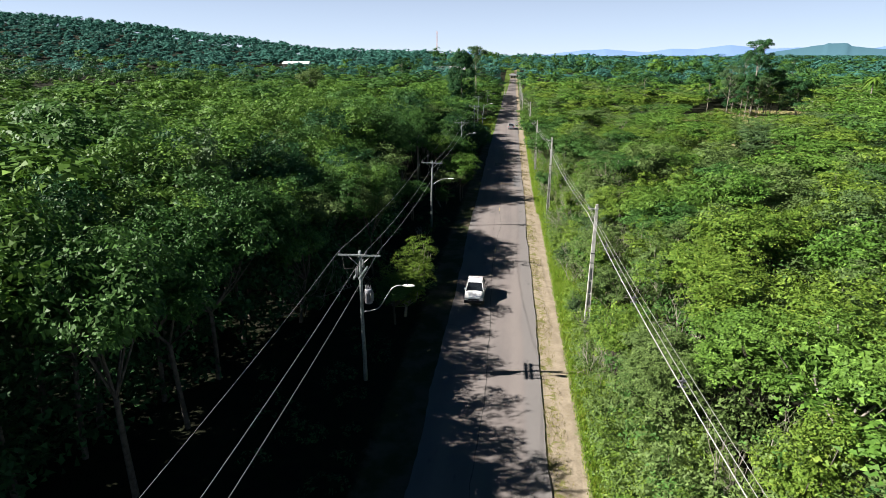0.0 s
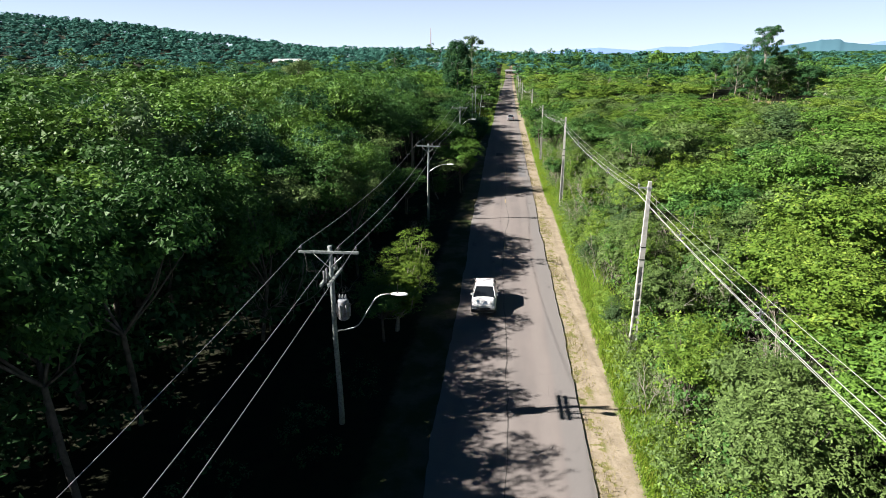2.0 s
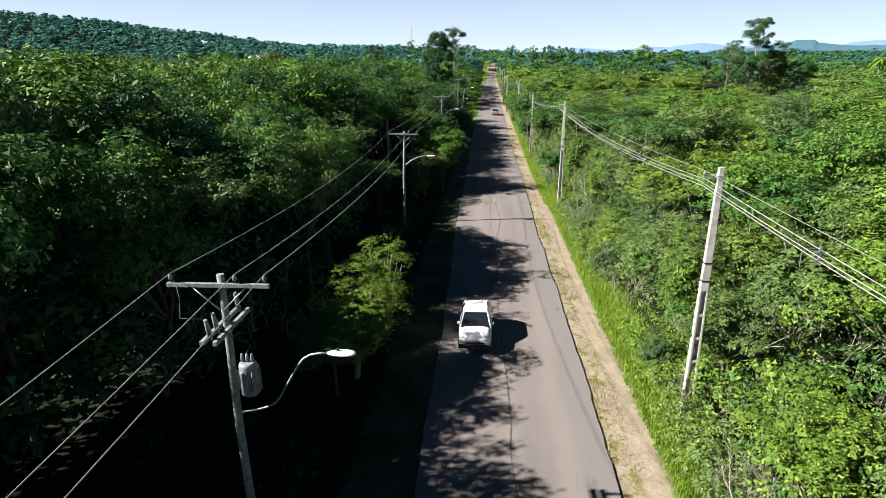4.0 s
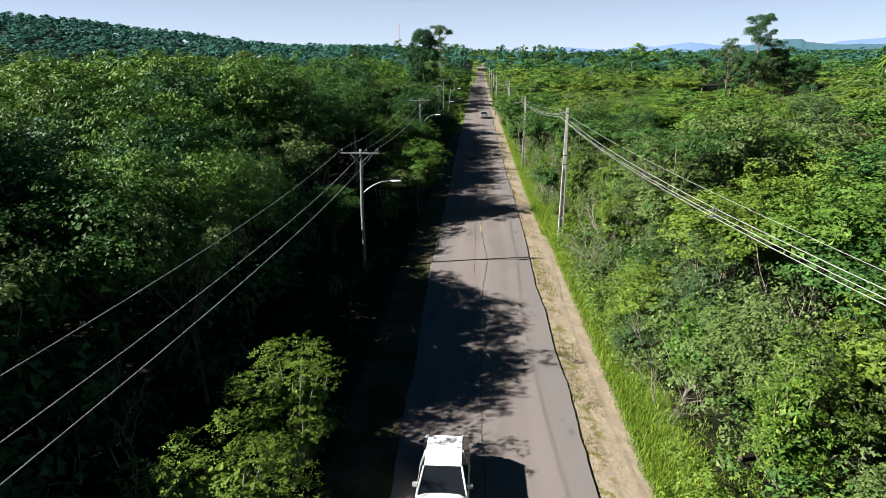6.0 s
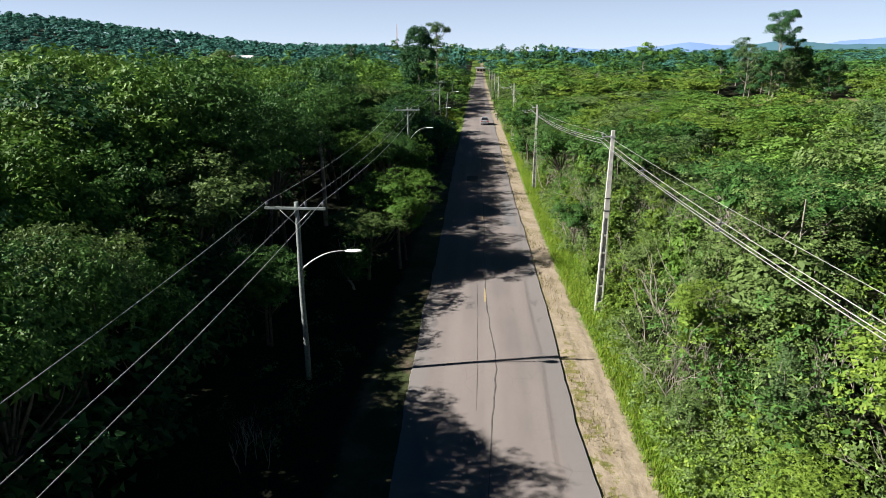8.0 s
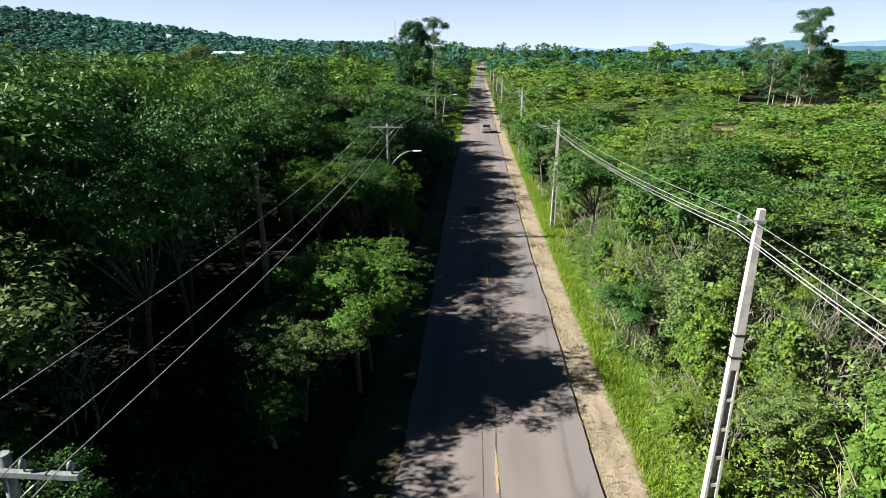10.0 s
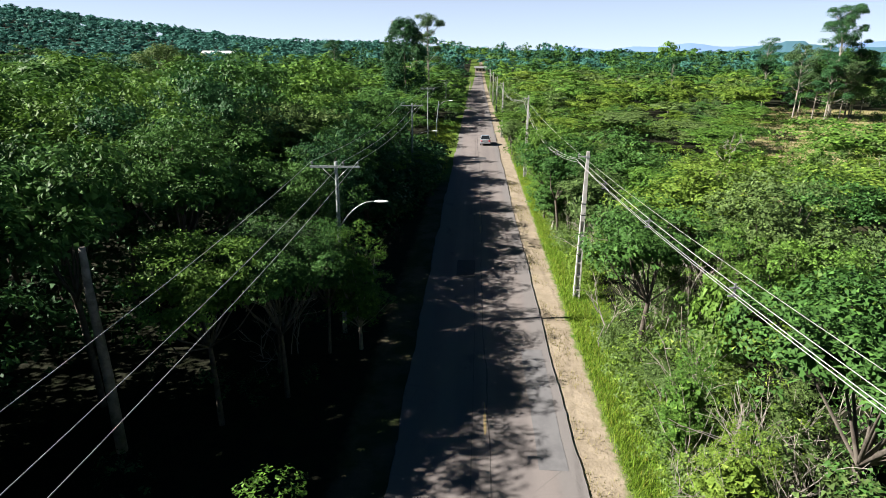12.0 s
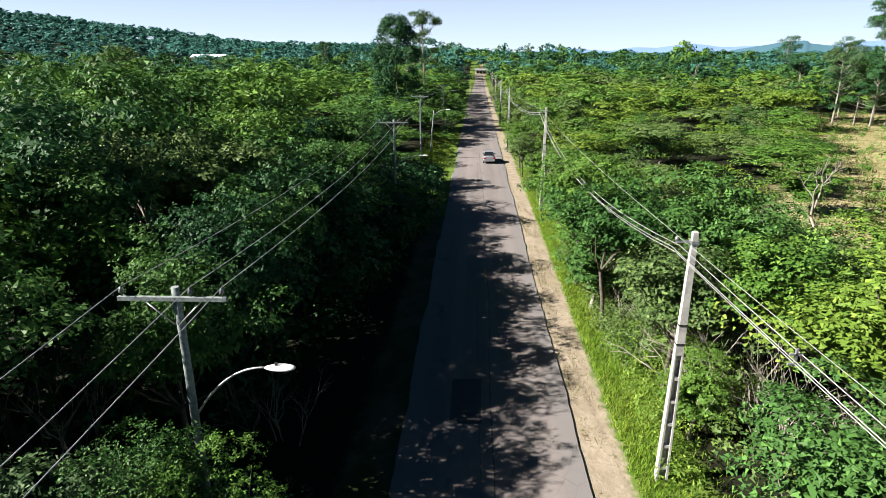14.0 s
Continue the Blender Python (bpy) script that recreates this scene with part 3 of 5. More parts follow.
# ---- cars ----
def car(name, label, paint, m, rows, roof, saloon):
    """A car, nose to +y. rows: y, half width, sill height, shoulder height of the body; roof: y of screen foot, roof front, roof back, back-glass foot, and roof height."""
    t = thing(name, label, "car", "", m)
    bm = bmesh.new()
    rings = []
    for y, w, z0, z1 in rows:
        sec = [(-w * 0.93, z0), (-w, z0 + 0.18), (-w, z0 + (z1 - z0) * 0.65), (-w * 0.93, z1 - 0.03), (-w * 0.6, z1 + 0.025), (0, z1 + 0.04)]
        sec += [(-a, b) for a, b in sec[-2::-1]]
        rings.append([bm.verts.new((a, y, b)) for a, b in sec])
    for r0, r1 in zip(rings, rings[1:]):
        for j in range(len(r0) - 1):
            bm.faces.new((r0[j], r0[j + 1], r1[j + 1], r1[j])).smooth = True
        bm.faces.new((r0[0], r1[0], r1[-1], r0[-1]))
    bm.faces.new(rings[0])
    bm.faces.new(rings[-1][::-1])
    body = part("body", bm, paint, t)
    f0, f1, b1, b0, zr = roof
    zs = lambda y: float(np.interp(y, [r[0] for r in rows], [r[3] for r in rows])) - 0.02
    w = 0.76
    lower = {"f": (f0, zs(f0)), "b": (b0, zs(b0))}
    bm = bmesh.new()
    box(bm, -0.58, 0.58, b1, f1, zr - 0.035, zr, 0.015)
    for v in bm.verts:
        v.co.z += 0.03 * (1 - (v.co.x / 0.6) ** 2)
    part("roof", bm, paint, t)

    def quad(pts, mat, nm, par, thick=0.02):
        q = bmesh.new()
        vs = [q.verts.new(p) for p in pts]
        fc = q.faces.new(vs)
        r = bmesh.ops.extrude_face_region(q, geom=[fc])
        n = fc.normal.copy() if fc.normal.length else Vector((0, 0, 1))
        q.normal_update()
        n = fc.normal.copy()
        for e in r["geom"]:
            if isinstance(e, bmesh.types.BMVert):
                e.co -= n * thick
        return part(nm, q, mat, par)
    quad([(-w, *lower["f"]), (w, *lower["f"]), (0.57, f1, zr), (-0.57, f1, zr)], CAR_GLASS, "windscreen", t)
    quad([(w, *lower["b"]), (-w, *lower["b"]), (-0.57, b1, zr), (0.57, b1, zr)], CAR_GLASS, "rear_window", t)
    mid = (f0 + b0) / 2
    midr = (f1 + b1) / 2
    for s in (-1, 1):
        for (ya, yb, ra, rb) in ((f0, mid, f1, midr), (mid, b0, midr, b1)):
            quad([(s * (w + 0.01), ya, zs(ya)), (s * (w + 0.01), yb, zs(yb)), (s * 0.585, rb, zr - 0.02), (s * 0.585, ra, zr - 0.02)], CAR_GLASS, "side_window", t)
        for ya, ra in ((f0, f1), (mid, midr), (b0, b1)):
            q = bmesh.new()
            tube(q, [(s * (w + 0.005), ya, zs(ya)), (s * 0.585, ra, zr - 0.01)], 0.035, 6)
            part("pillar", q, paint, t)
        q = bmesh.new()
        box(q, s * 0.84 - 0.09, s * 0.84 + 0.09, f0 - 0.42, f0 - 0.30, zs(f0) + 0.03, zs(f0) + 0.16, 0.03)
        part("wing_mirror", q, paint, t)
        yf, yb = rows[-1][0], rows[0][0]
        q = bmesh.new()
        box(q, s * 0.60 - 0.17, s * 0.60 + 0.17, yf - 0.16, yf + 0.012, 0.60, 0.74, 0.02)
        part("headlight", q, LAMP_CLEAR, t, "clear headlight")
        q = bmesh.new()
        box(q, s * 0.64 - 0.14, s * 0.64 + 0.14, yb - 0.02, yb + 0.14, 0.66, 0.84, 0.02)
        part("tail_light", q, TAIL_RED, t, "red tail light")
        for yw in (rows[-1][0] - 0.80, rows[0][0] + 0.78):
            wheel = new("wheel")
            wheel.parent = t
            wheel.location = (s * 0.74, yw, 0.30)
            q = bmesh.new()
            tube(q, [(-0.10, 0, 0), (-0.085, 0, 0), (0.085, 0, 0), (0.10, 0, 0)], [0.25, 0.30, 0.30, 0.25], 20)
            part("tyre", q, RUBBER, wheel)
            q = bmesh.new()
            tube(q, [(s * 0.06, 0, 0), (s * 0.108, 0, 0), (s * 0.112, 0, 0)], [0.19, 0.185, 0.05], 14)
            part("rim", q, STEEL, wheel)
    for y, nm in ((rows[-1][0], "front_bumper"), (rows[0][0], "rear_bumper")):
        q = bmesh.new()
        box(q, -0.80, 0.80, y - 0.07, y + 0.07, 0.32, 0.54, 0.04)
        part(nm, q, paint if saloon else TRIM_BLACK, t)
    q = bmesh.new()
    box(q, -0.20, 0.20, rows[0][0] - 0.085, rows[0][0] - 0.065, 0.56 if saloon else 0.40, 0.68 if saloon else 0.52)
    part("number_plate", q, BOARD_GREY, t, "plain grey number plate")
    q = bmesh.new()
    box(q, -0.45, 0.45, rows[-1][0] - 0.02, rows[-1][0] + 0.02, 0.56, 0.66, 0.01)
    part("grille", q, TRIM_BLACK, t)
    return t


SALOON = [(-2.10, 0.70, 0.30, 0.86), (-1.95, 0.80, 0.24, 0.93), (-1.2, 0.84, 0.22, 0.95), (0.0, 0.85, 0.22, 0.93), (0.9, 0.84, 0.22, 0.92), (1.7, 0.80, 0.24, 0.82), (2.05, 0.68, 0.30, 0.72)]
HATCH = [(-1.90, 0.70, 0.30, 0.86), (-1.78, 0.79, 0.24, 0.96), (-1.0, 0.82, 0.22, 0.94), (0.0, 0.83, 0.22, 0.92), (0.85, 0.82, 0.22, 0.91), (1.6, 0.78, 0.24, 0.84), (1.95, 0.66, 0.30, 0.74)]
heading = -math.degrees(math.atan(ROAD_SLOPE))
car("white_car", "white hatchback with dark glass driving on the road", CAR_WHITE, pose(-0.85, 41.6, road_top(-1.2, 42), 0, 0, 180 + heading) @ Matrix.Scale(0.94, 4), HATCH, (0.85, 0.20, -1.30, -1.78, 1.46), False)
car("silver_car", "silver saloon with red tail lights driving on the road", CAR_SILVER, pose(3.4, 163.0, road_top(1.3, 163), 0, 0, heading), SALOON, (0.95, 0.30, -0.80, -1.35, 1.43), True)

# ---- plants ----
def unit(v):
    return v / np.maximum(np.linalg.norm(v, axis=-1, keepdims=True), 1e-9)


def leaves(rng, centres, radii, per, length, width, squash=0.75, up=0.4, droop=0.12, low=-0.35, heart=None, loose=0.42, tuft=1):
    """Leaf blades strewn in tufts over the shells of clumps: arrays of vertices, three a leaf."""
    m = len(centres) * max(1, per // tuft)
    c = np.repeat(centres, max(1, per // tuft), 0)
    r = np.repeat(radii, max(1, per // tuft))
    d = unit(rng.normal(0, 1, (m, 3)))
    d[:, 2] = np.where(d[:, 2] < low, -d[:, 2], d[:, 2])
    p = c + d * (r * rng.uniform(0.55 if tuft == 1 else 0.72, 1.08, m))[:, None] * np.array((1, 1, squash))
    out = unit(p - np.asarray(heart)) * 0.45 if heart is not None else 0.0
    face = d + out + np.array((0, 0, up))
    n = m * tuft
    if tuft > 1:
        face = np.repeat(unit(face + rng.normal(0, 0.35, (m, 3))) * 1.3, tuft, 0)
        p = np.repeat(p, tuft, 0) + rng.normal(0, length * 0.75, (n, 3)) * np.array((1, 1, 0.6))
    nrm = unit(face + rng.normal(0, loose, (n, 3)))
    t = unit(np.cross(nrm, rng.normal(0, 1, (n, 3))))
    b = np.cross(nrm, t)
    ln = (length * rng.uniform(0.65, 1.3, n))[:, None]
    wd = (width * rng.uniform(0.7, 1.25, n))[:, None]
    dr = nrm * ln * droop
    q = np.stack((p - t * ln * 0.4 + b * wd * 0.5 - dr, p - t * ln * 0.4 - b * wd * 0.5, p + t * ln * 0.6 - dr), 1)
    return q.reshape(-1, 3)


def blades_of(v):
    return np.arange(len(v)).reshape(-1, 3)


def crown_centres(rng, n, rx, rz, z0, shell=0.55, dome=1.0, skirt=0.22):
    """Clump centres in the outer part of a lopsided dome."""
    d = unit(rng.normal(0, 1, (n, 3)))
    d[:, 2] = np.abs(d[:, 2]) ** dome * np.where(rng.random(n) < skirt, -0.5, 1.0)
    r = rng.uniform(shell, 1.0, n) ** 0.7
    lob = 1 + 0.22 * np.sin(np.arctan2(d[:, 1], d[:, 0]) * 3 + rng.uniform(0, 6)) + 0.15 * np.sin(np.arctan2(d[:, 1], d[:, 0]) * 5 + rng.uniform(0, 6))
    return np.stack((d[:, 0] * r * rx * lob, d[:, 1] * r * rx * lob, z0 + d[:, 2] * r * rz), -1)


# kind: radius, crown height, crown foot, clumps, leaves a clump, leaf length and width, clump radius, squash, dome power
KINDS = {
    "round": (2.7, 2.6, 4.7, 36, 0.74, 0.72, 1.0),
    "broad": (3.2, 2.0, 5.4, 42, 0.78, 0.60, 0.9),
    "flat": (3.4, 1.2, 6.0, 62, 0.60, 0.40, 0.6),
    "tall": (2.0, 3.5, 4.0, 34, 0.68, 0.85, 1.2),
    "scrub": (2.1, 3.9, 3.4, 66, 0.50, 0.95, 0.9),
    "pine": (1.5, 4.2, 3.6, 34, 0.62, 0.9, 1.5),
}


def tree_arrays(kind, seed, per, length, width, clump_share=1.0):
    """Crown vertices of a tree 8 m high, and its clump centres."""
    rng = np.random.default_rng(seed)
    rx, rz, z0, n, cr, squash, dome = KINDS[kind]
    n = max(8, int(n * clump_share))
    cc = crown_centres(rng, n, rx - cr * 0.5, rz, z0, 0.5, dome, 0.4 if kind == "scrub" else 0.10)
    rad = cr * rng.uniform(0.6, 1.3, n) / math.sqrt(min(1.0, clump_share + 0.15))
    near = clump_share > 0.9
    v = leaves(rng, cc, rad, per, length, width, squash, heart=(0, 0, z0 - 0.6), loose=0.42 if near else 0.34, low=-0.12 if near else -0.1, up=0.8 if near else 0.5, tuft=9 if near else 1)
    # the dense inside of the crown, which lets little light through
    if length < 0.5:
        deep = 0.58 if near else 0.5
        inner = np.stack((cc[:, 0] * deep, cc[:, 1] * deep, z0 + (cc[:, 2] - z0) * deep - 0.3), -1)
        v = np.concatenate((v, leaves(rng, inner, rad * 0.8, 50 if near else 8, 0.27 if near else 0.42, 0.21 if near else 0.36, squash)))
    top = np.quantile(v[:, 2], 0.995)
    v[:, 2] *= 8.0 / top
    cc[:, 2] *= 8.0 / top
    return v, cc


def trunk_mesh(rng, cc, sides=6, limbs=12, base=0.14, mat=None, reach=0.92):
    s = Sticks()
    fork = float(np.quantile(cc[:, 2], 0.05)) * 0.62
    lean = rng.normal(0, 0.18, 2)
    mid = Vector((lean[0], lean[1], fork))
    s.add([(0, 0, -0.25), (lean[0] * 0.3, lean[1] * 0.5, fork * 0.5), mid], base, base * 0.72, sides)
    for i in rng.choice(len(cc), min(limbs, len(cc)), replace=False):
        e = Vector(cc[i])
        k = mid.lerp(e, 0.5) + Vector((0, 0, -0.25)) + Vector(rng.normal(0, 0.15, 3))
        s.add([mid, k, mid.lerp(e, reach)], base * 0.42, 0.018, 4)
    return s.mesh("trunk", mat or BARK)


# level of detail: leaves a clump, leaf length and width, share of the clumps, limbs
LEVELS = {-1: (432, 0.086, 0.055, 1.0, 18), 0: (243, 0.122, 0.076, 1.0, 14), 1: (126, 0.176, 0.110, 1.0, 7), 2: (66, 0.22, 0.152, 0.78, 0), 3: (38, 0.32, 0.22, 0.62, 0), 4: (26, 0.50, 0.35, 0.45, 0), 5: (20, 0.58, 0.44, 0.36, 0), 6: (12, 0.92, 0.74, 0.30, 0)}
_protos = {}


def tree_meshes(kind, level, variant):
    key = (kind, level, variant)
    if key not in _protos:
        per, ln, wd, share, limbs = LEVELS[level]
        n_clumps = KINDS[kind][3]
        fine = {"flat": 0.82, "scrub": 0.72}.get(kind, 1.0)
        per = int(per * (0.44 if n_clumps > 50 else 1.0) / fine) if level < 2 else per
        seed = 11 + 7 * variant + 101 * list(KINDS).index(kind)
        v, cc = tree_arrays(kind, seed, per, ln * fine, wd * fine, share)
        tm = trunk_mesh(np.random.default_rng(seed + 1), cc, 6, limbs, 0.13, BARK_PALE if kind in ("flat", "scrub") else BARK) if limbs else None
        _protos[key] = (v, tm)
    return _protos[key]


_crowns = {}
COLORS = {"sunny": LEAF_SUNNY, "green": LEAF_GREEN, "lime": LEAF_LIME, "olive": LEAF_OLIVE, "deep": LEAF_DEEP, "grey": LEAF_GREY}


def plant_tree(x, y, h, kind, level, variant, color, spin, fat=1.0, group="roadside woods"):
    v, tm = tree_meshes(kind, level, variant)
    mat = COLORS[color]
    key = (kind, level, variant, color)
    if key not in _crowns:
        _crowns[key] = mesh_of("crown", v, blades_of(v), mat)
    s = h / 8.0
    wide = s ** 0.6 * fat
    words = {"sunny": "fresh yellow-green", "green": "green", "lime": "bright yellow-green", "olive": "olive-green", "deep": "dark green", "grey": "grey-green"}[color]
    label = {"round": "%s tree with a dense round crown", "broad": "%s tree with a broad spreading crown", "flat": "%s flat-topped feathery tree with pale branches",
             "tall": "%s slender leafy tree in the roadside woods", "scrub": "%s bushy scrub tree with thin pale stems"}[kind] % words
    t = thing("tree", label, "tree", group, Matrix.LocRotScale((x, y, float(ground(x, y))), Euler((0, 0, spin)), (wide, wide, s)))
    part("trunk", tm, None, t)
    part("crown", _crowns[key], None, t)
    return t


def dry_shrub_mesh(seed, h, spread):
    """Bare grey branches forking three times."""
    rng = np.random.default_rng(seed)
    s = Sticks()

    def grow(p, d, ln, r, depth):
        q = p + d * ln
        k = p.lerp(q, 0.5) + Vector(rng.normal(0, ln * 0.06, 3))
        s.add([p, k, q], r, r * 0.6, 3)
        if depth < 3:
            for _ in range(3 if depth < 2 else 2):
                e = (d + Vector(rng.normal(0, 0.42, 3)) * spread + Vector((0, 0, 0.12))).normalized()
                grow(p.lerp(q, rng.uniform(0.55, 1.0)), e, ln * rng.uniform(0.55, 0.8), r * 0.6, depth + 1)
    for _ in range(5):
        d = Vector((*rng.normal(0, 0.42 * spread, 2), 1.0)).normalized()
        grow(Vector((*rng.normal(0, 0.12, 2), -0.1)), d, h * 0.36, 0.0085, 0)
    return s.mesh("dry_shrub", BARK_PALE)


def inside_clearing(x, y):
    return 122 + min(26.0, max(0.0, (x - 30.0) * 0.5)) < y < 236 and -15.0 < x - (42.0 + (y - 128.0) * 0.545) < 24.0


def dark_edge(y):
    """How far from the road the tall woods on the left begin."""
    return float(np.interp(y, (20, 30, 37, 50, 58, 66, 73, 80, 84, 97, 101, 104, 112, 130), (19.5, 17.0, 14.0, 12.0, 12.5, 14.0, 17.0, 19.0, 20.0, 20.0, 15.5, 11.5, 9.0, 6.5)))


def canopy(x, y):
    """Height of the woods' top above the land; near the road the sun's slope sets how far the shade may reach."""
    u = x - road_x(y)
    if u < 0 and y > 178:
        h = float(np.interp(-u, (5.0, 8.0, 14.0), (4.0, 6.0, 7.0) if y < 202 else (5.0, 7.5, 9.0)))
    elif u < 0:
        h = float(np.interp(-u, (4.6, 6.0, 9.0, 12.5, 17.0, 30.0, 60.0), (2.4, 3.4, 6.4, 9.0, 10.2, 11.5, 11.5)))
        if y < 46:
            h = float(np.interp(-u, (4.6, 6.0, 9.0, 12.5, 17.0, 20.0, 30.0, 60.0), (2.4, 3.4, 6.4, 9.0, 10.8, 12.8, 12.8, 11.5)))
        if 70 < y < 136:
            h = float(np.interp(-u, (4.6, 6.0, 9.0, 11.5, 17.0, 19.5, 28.0, 60.0), (2.4, 4.0, 8.0, 10.4, 11.6, 12.7, 12.4, 11.0)))
        ys = y + 2.2
        reach = 1.8 if ys < 58.5 else (-2.9 if ys < 71 else (3.0 if ys < 120 else (0.6 if ys < 150 else (-2.8 if ys < 176 else 0.5))))
        h = min(h, max(1.2, (reach - x) / 1.46))
    else:
        h = float(np.interp(u, (5.6, 6.6, 8.0, 11.0, 16.0, 30.0, 60.0), (1.8, 2.8, 4.7, 7.2, 8.0, 8.0, 8.0)))
        if 76 < y < 150:
            h = float(np.interp(u, (5.4, 6.4, 8.0, 11.0, 16.0, 20.0, 60.0), (2.2, 3.8, 6.0, 8.0, 7.0, 5.0, 6.5)))
            if u > 14.5 and 98 < y < 148:
                h = float(np.interp(x, (27.5, 31.5), (3.2, 8.6)) if y > 114 else np.interp(x, (18.5, 23.0), (5.4, 8.6)))
        if 122 < y < 196 and -42 < x - (42.0 + (y - 128.0) * 0.545) < -13:
            h = min(h, 5.2)
        if 116 < y < 150 and 18 < x < 31:
            h = min(h, 2.2)
    return h


rng = np.random.default_rng(21)
# trees that stand out singly: x, y, height, kind, colour, width
SINGLES = [
    (-13.0, 75.4, 10.6, "broad", "green", 1.0), (-13.4, 79.8, 10.8, "broad", "green", 0.95), (-15.6, 84.2, 11.8, "broad", "green", 0.9),
    (-18.8, 82.0, 11.0, "broad", "green", 1.1), (-14.6, 89.4, 11.0, "broad", "green", 0.95), (-21.0, 74.0, 9.4, "broad", "lime", 1.1), (-18.2, 94.0, 11.6, "broad", "lime", 1.0),
    (-12.2, 56.2, 8.4, "broad", "olive", 0.85), (68.0, 122.0, 8.6, "flat", "grey", 2.2),
    (7.6, 112.8, 8.0, "broad", "green", 1.1), (8.8, 106.8, 6.9, "round", "olive", 1.1), (12.6, 109.6, 7.8, "broad", "green", 1.15), (7.3, 118.6, 7.2, "broad", "lime", 1.0),
    (-14.5, 18.4, 11.8, "broad", "green", 0.95), (-14.8, 23.2, 11.3, "broad", "green", 0.9),
    (-29.3, 68.0, 13.2, "broad", "lime", 1.3), (-21.5, 120.0, 11.6, "tall", "deep", 1.0), (-13.2, 45.6, 9.4, "broad", "green", 1.15), (-12.4, 49.0, 10.4, "broad", "lime", 0.95), (-17.2, 40.2, 9.8, "broad", "lime", 1.1),
    (-13.4, 36.0, 9.0, "round", "green", 0.9), (-10.4, 46.6, 8.8, "broad", "olive", 0.7), (-20.4, 34.0, 11.9, "broad", "green", 1.1), (-15.6, 28.0, 11.0, "broad", "green", 1.0), (-14.2, 69.2, 8.6, "broad", "olive", 1.2),
    (-11.2, 57.6, 7.4, "round", "green", 0.8), (-10.8, 52.4, 9.3, "broad", "green", 0.8), (-11.6, 54.8, 8.6, "broad", "green", 0.8), (-9.8, 65.4, 4.9, "broad", "green", 0.9),
    (-5.6, 42.4, 4.8, "scrub", "sunny", 1.3), (-5.9, 37.8, 5.0, "scrub", "sunny", 1.5), (-6.4, 36.4, 3.4, "broad", "green", 1.1), (-4.6, 76.2, 6.7, "broad", "lime", 1.1), (-6.4, 74.2, 4.9, "broad", "olive", 1.15), (-4.4, 78.0, 4.4, "round", "lime", 1.0), (-7.0, 72.6, 3.6, "scrub", "green", 1.2),
    (-7.2, 90.4, 7.7, "broad", "green", 0.9), (-9.2, 88.4, 7.8, "broad", "lime", 1.0), (-8.2, 92.4, 7.4, "broad", "grey", 0.9),
    (-4.8, 94.6, 6.6, "scrub", "lime", 0.95), (-6.3, 94.2, 6.9, "round", "green", 0.85), (-14.4, 41.4, 8.4, "flat", "olive", 1.0),
    
    (-9.0, 111.6, 9.0, "round", "deep", 1.0), (-11.0, 124.6, 9.6, "tall", "deep", 1.1), (-13.2, 96.0, 11.2, "broad", "green", 1.1),
    (-13.2, 105.0, 10.6, "tall", "green", 1.2), (-8.7, 100.6, 8.7, "round", "green", 0.95), (-8.8, 104.4, 9.1, "round", "deep", 1.0), (-8.6, 107.8, 9.1, "broad", "green", 0.85), (-8.6, 119.8, 8.9, "broad", "green", 0.95),
    (-18.6, 20.6, 12.6, "broad", "green", 0.85), (-17.6, 25.6, 11.6, "round", "green", 0.9), (-16.0, 32.4, 10.8, "broad", "green", 0.9),
    (-8.5, 131.6, 9.2, "round", "green", 1.0), (-8.6, 144.0, 8.6, "tall", "deep", 0.9),
    (-9.6, 65.3, 4.4, "round", "green", 0.9),
    (8.4, 94.0, 8.0, "broad", "green", 1.1), (11.0, 82.6, 9.0, "broad", "green", 1.2), (7.9, 119.6, 8.0, "broad", "lime", 1.2), (11.4, 112.0, 8.8, "round", "green", 1.2),
    (7.5, 115.2, 6.0, "scrub", "green", 1.35), (7.7, 121.0, 5.8, "scrub", "lime", 1.3), (7.9, 127.0, 5.6, "scrub", "lime", 1.3), (8.1, 146.0, 5.0, "scrub", "lime", 1.1), (7.0, 152.0, 5.2, "round", "olive", 1.1), (7.3, 159.0, 5.0, "round", "lime", 1.2), (7.6, 168.0, 5.4, "broad", "lime", 1.2),
]
VARIANT_COLORS = {"round": ("green", "lime", "deep"), "broad": ("green", "lime", "deep"), "flat": ("lime", "green", "olive"), "tall": ("lime", "green", "grey"), "scrub": ("olive", "grey", "lime")}


def level_for(x, y):
    d = max((1.55 if x < 0 else 1.25) * abs(x), y - 88.0)
    return 0 if d < 18.0 else (1 if d < 42 else (2 if d < 75 else (3 if d < 130 else 4)))


for i, (x, y, h, kind, color, fat) in enumerate(SINGLES):
    plant_tree(x, y, h, kind, -1 if -7.6 < x < 0 else min(1, level_for(x * 0.85, y)), i % 3, color, i * 1.7, fat, "trees beside the road")


class Spread:
    """Scatters points with a given gap, kept in a grid of cells."""

    def __init__(self, cell):
        self.cell, self.grid = cell, {}

    def try_add(self, x, y, r):
        i, j = int(x // self.cell), int(y // self.cell)
        for a in range(i - 1, i + 2):
            for b in range(j - 1, j + 2):
                for px, py, pr in self.grid.get((a, b), ()):
                    if (px - x) ** 2 + (py - y) ** 2 < (0.5 * (r + pr)) ** 2:
                        return False
        self.grid.setdefault((i, j), []).append((x, y, r))
        return True


spread = Spread(7.0)
for sx, sy, sh, _, _, sf in SINGLES:
    spread.try_add(sx, sy, 2.9 * sf)
far_sets = {}


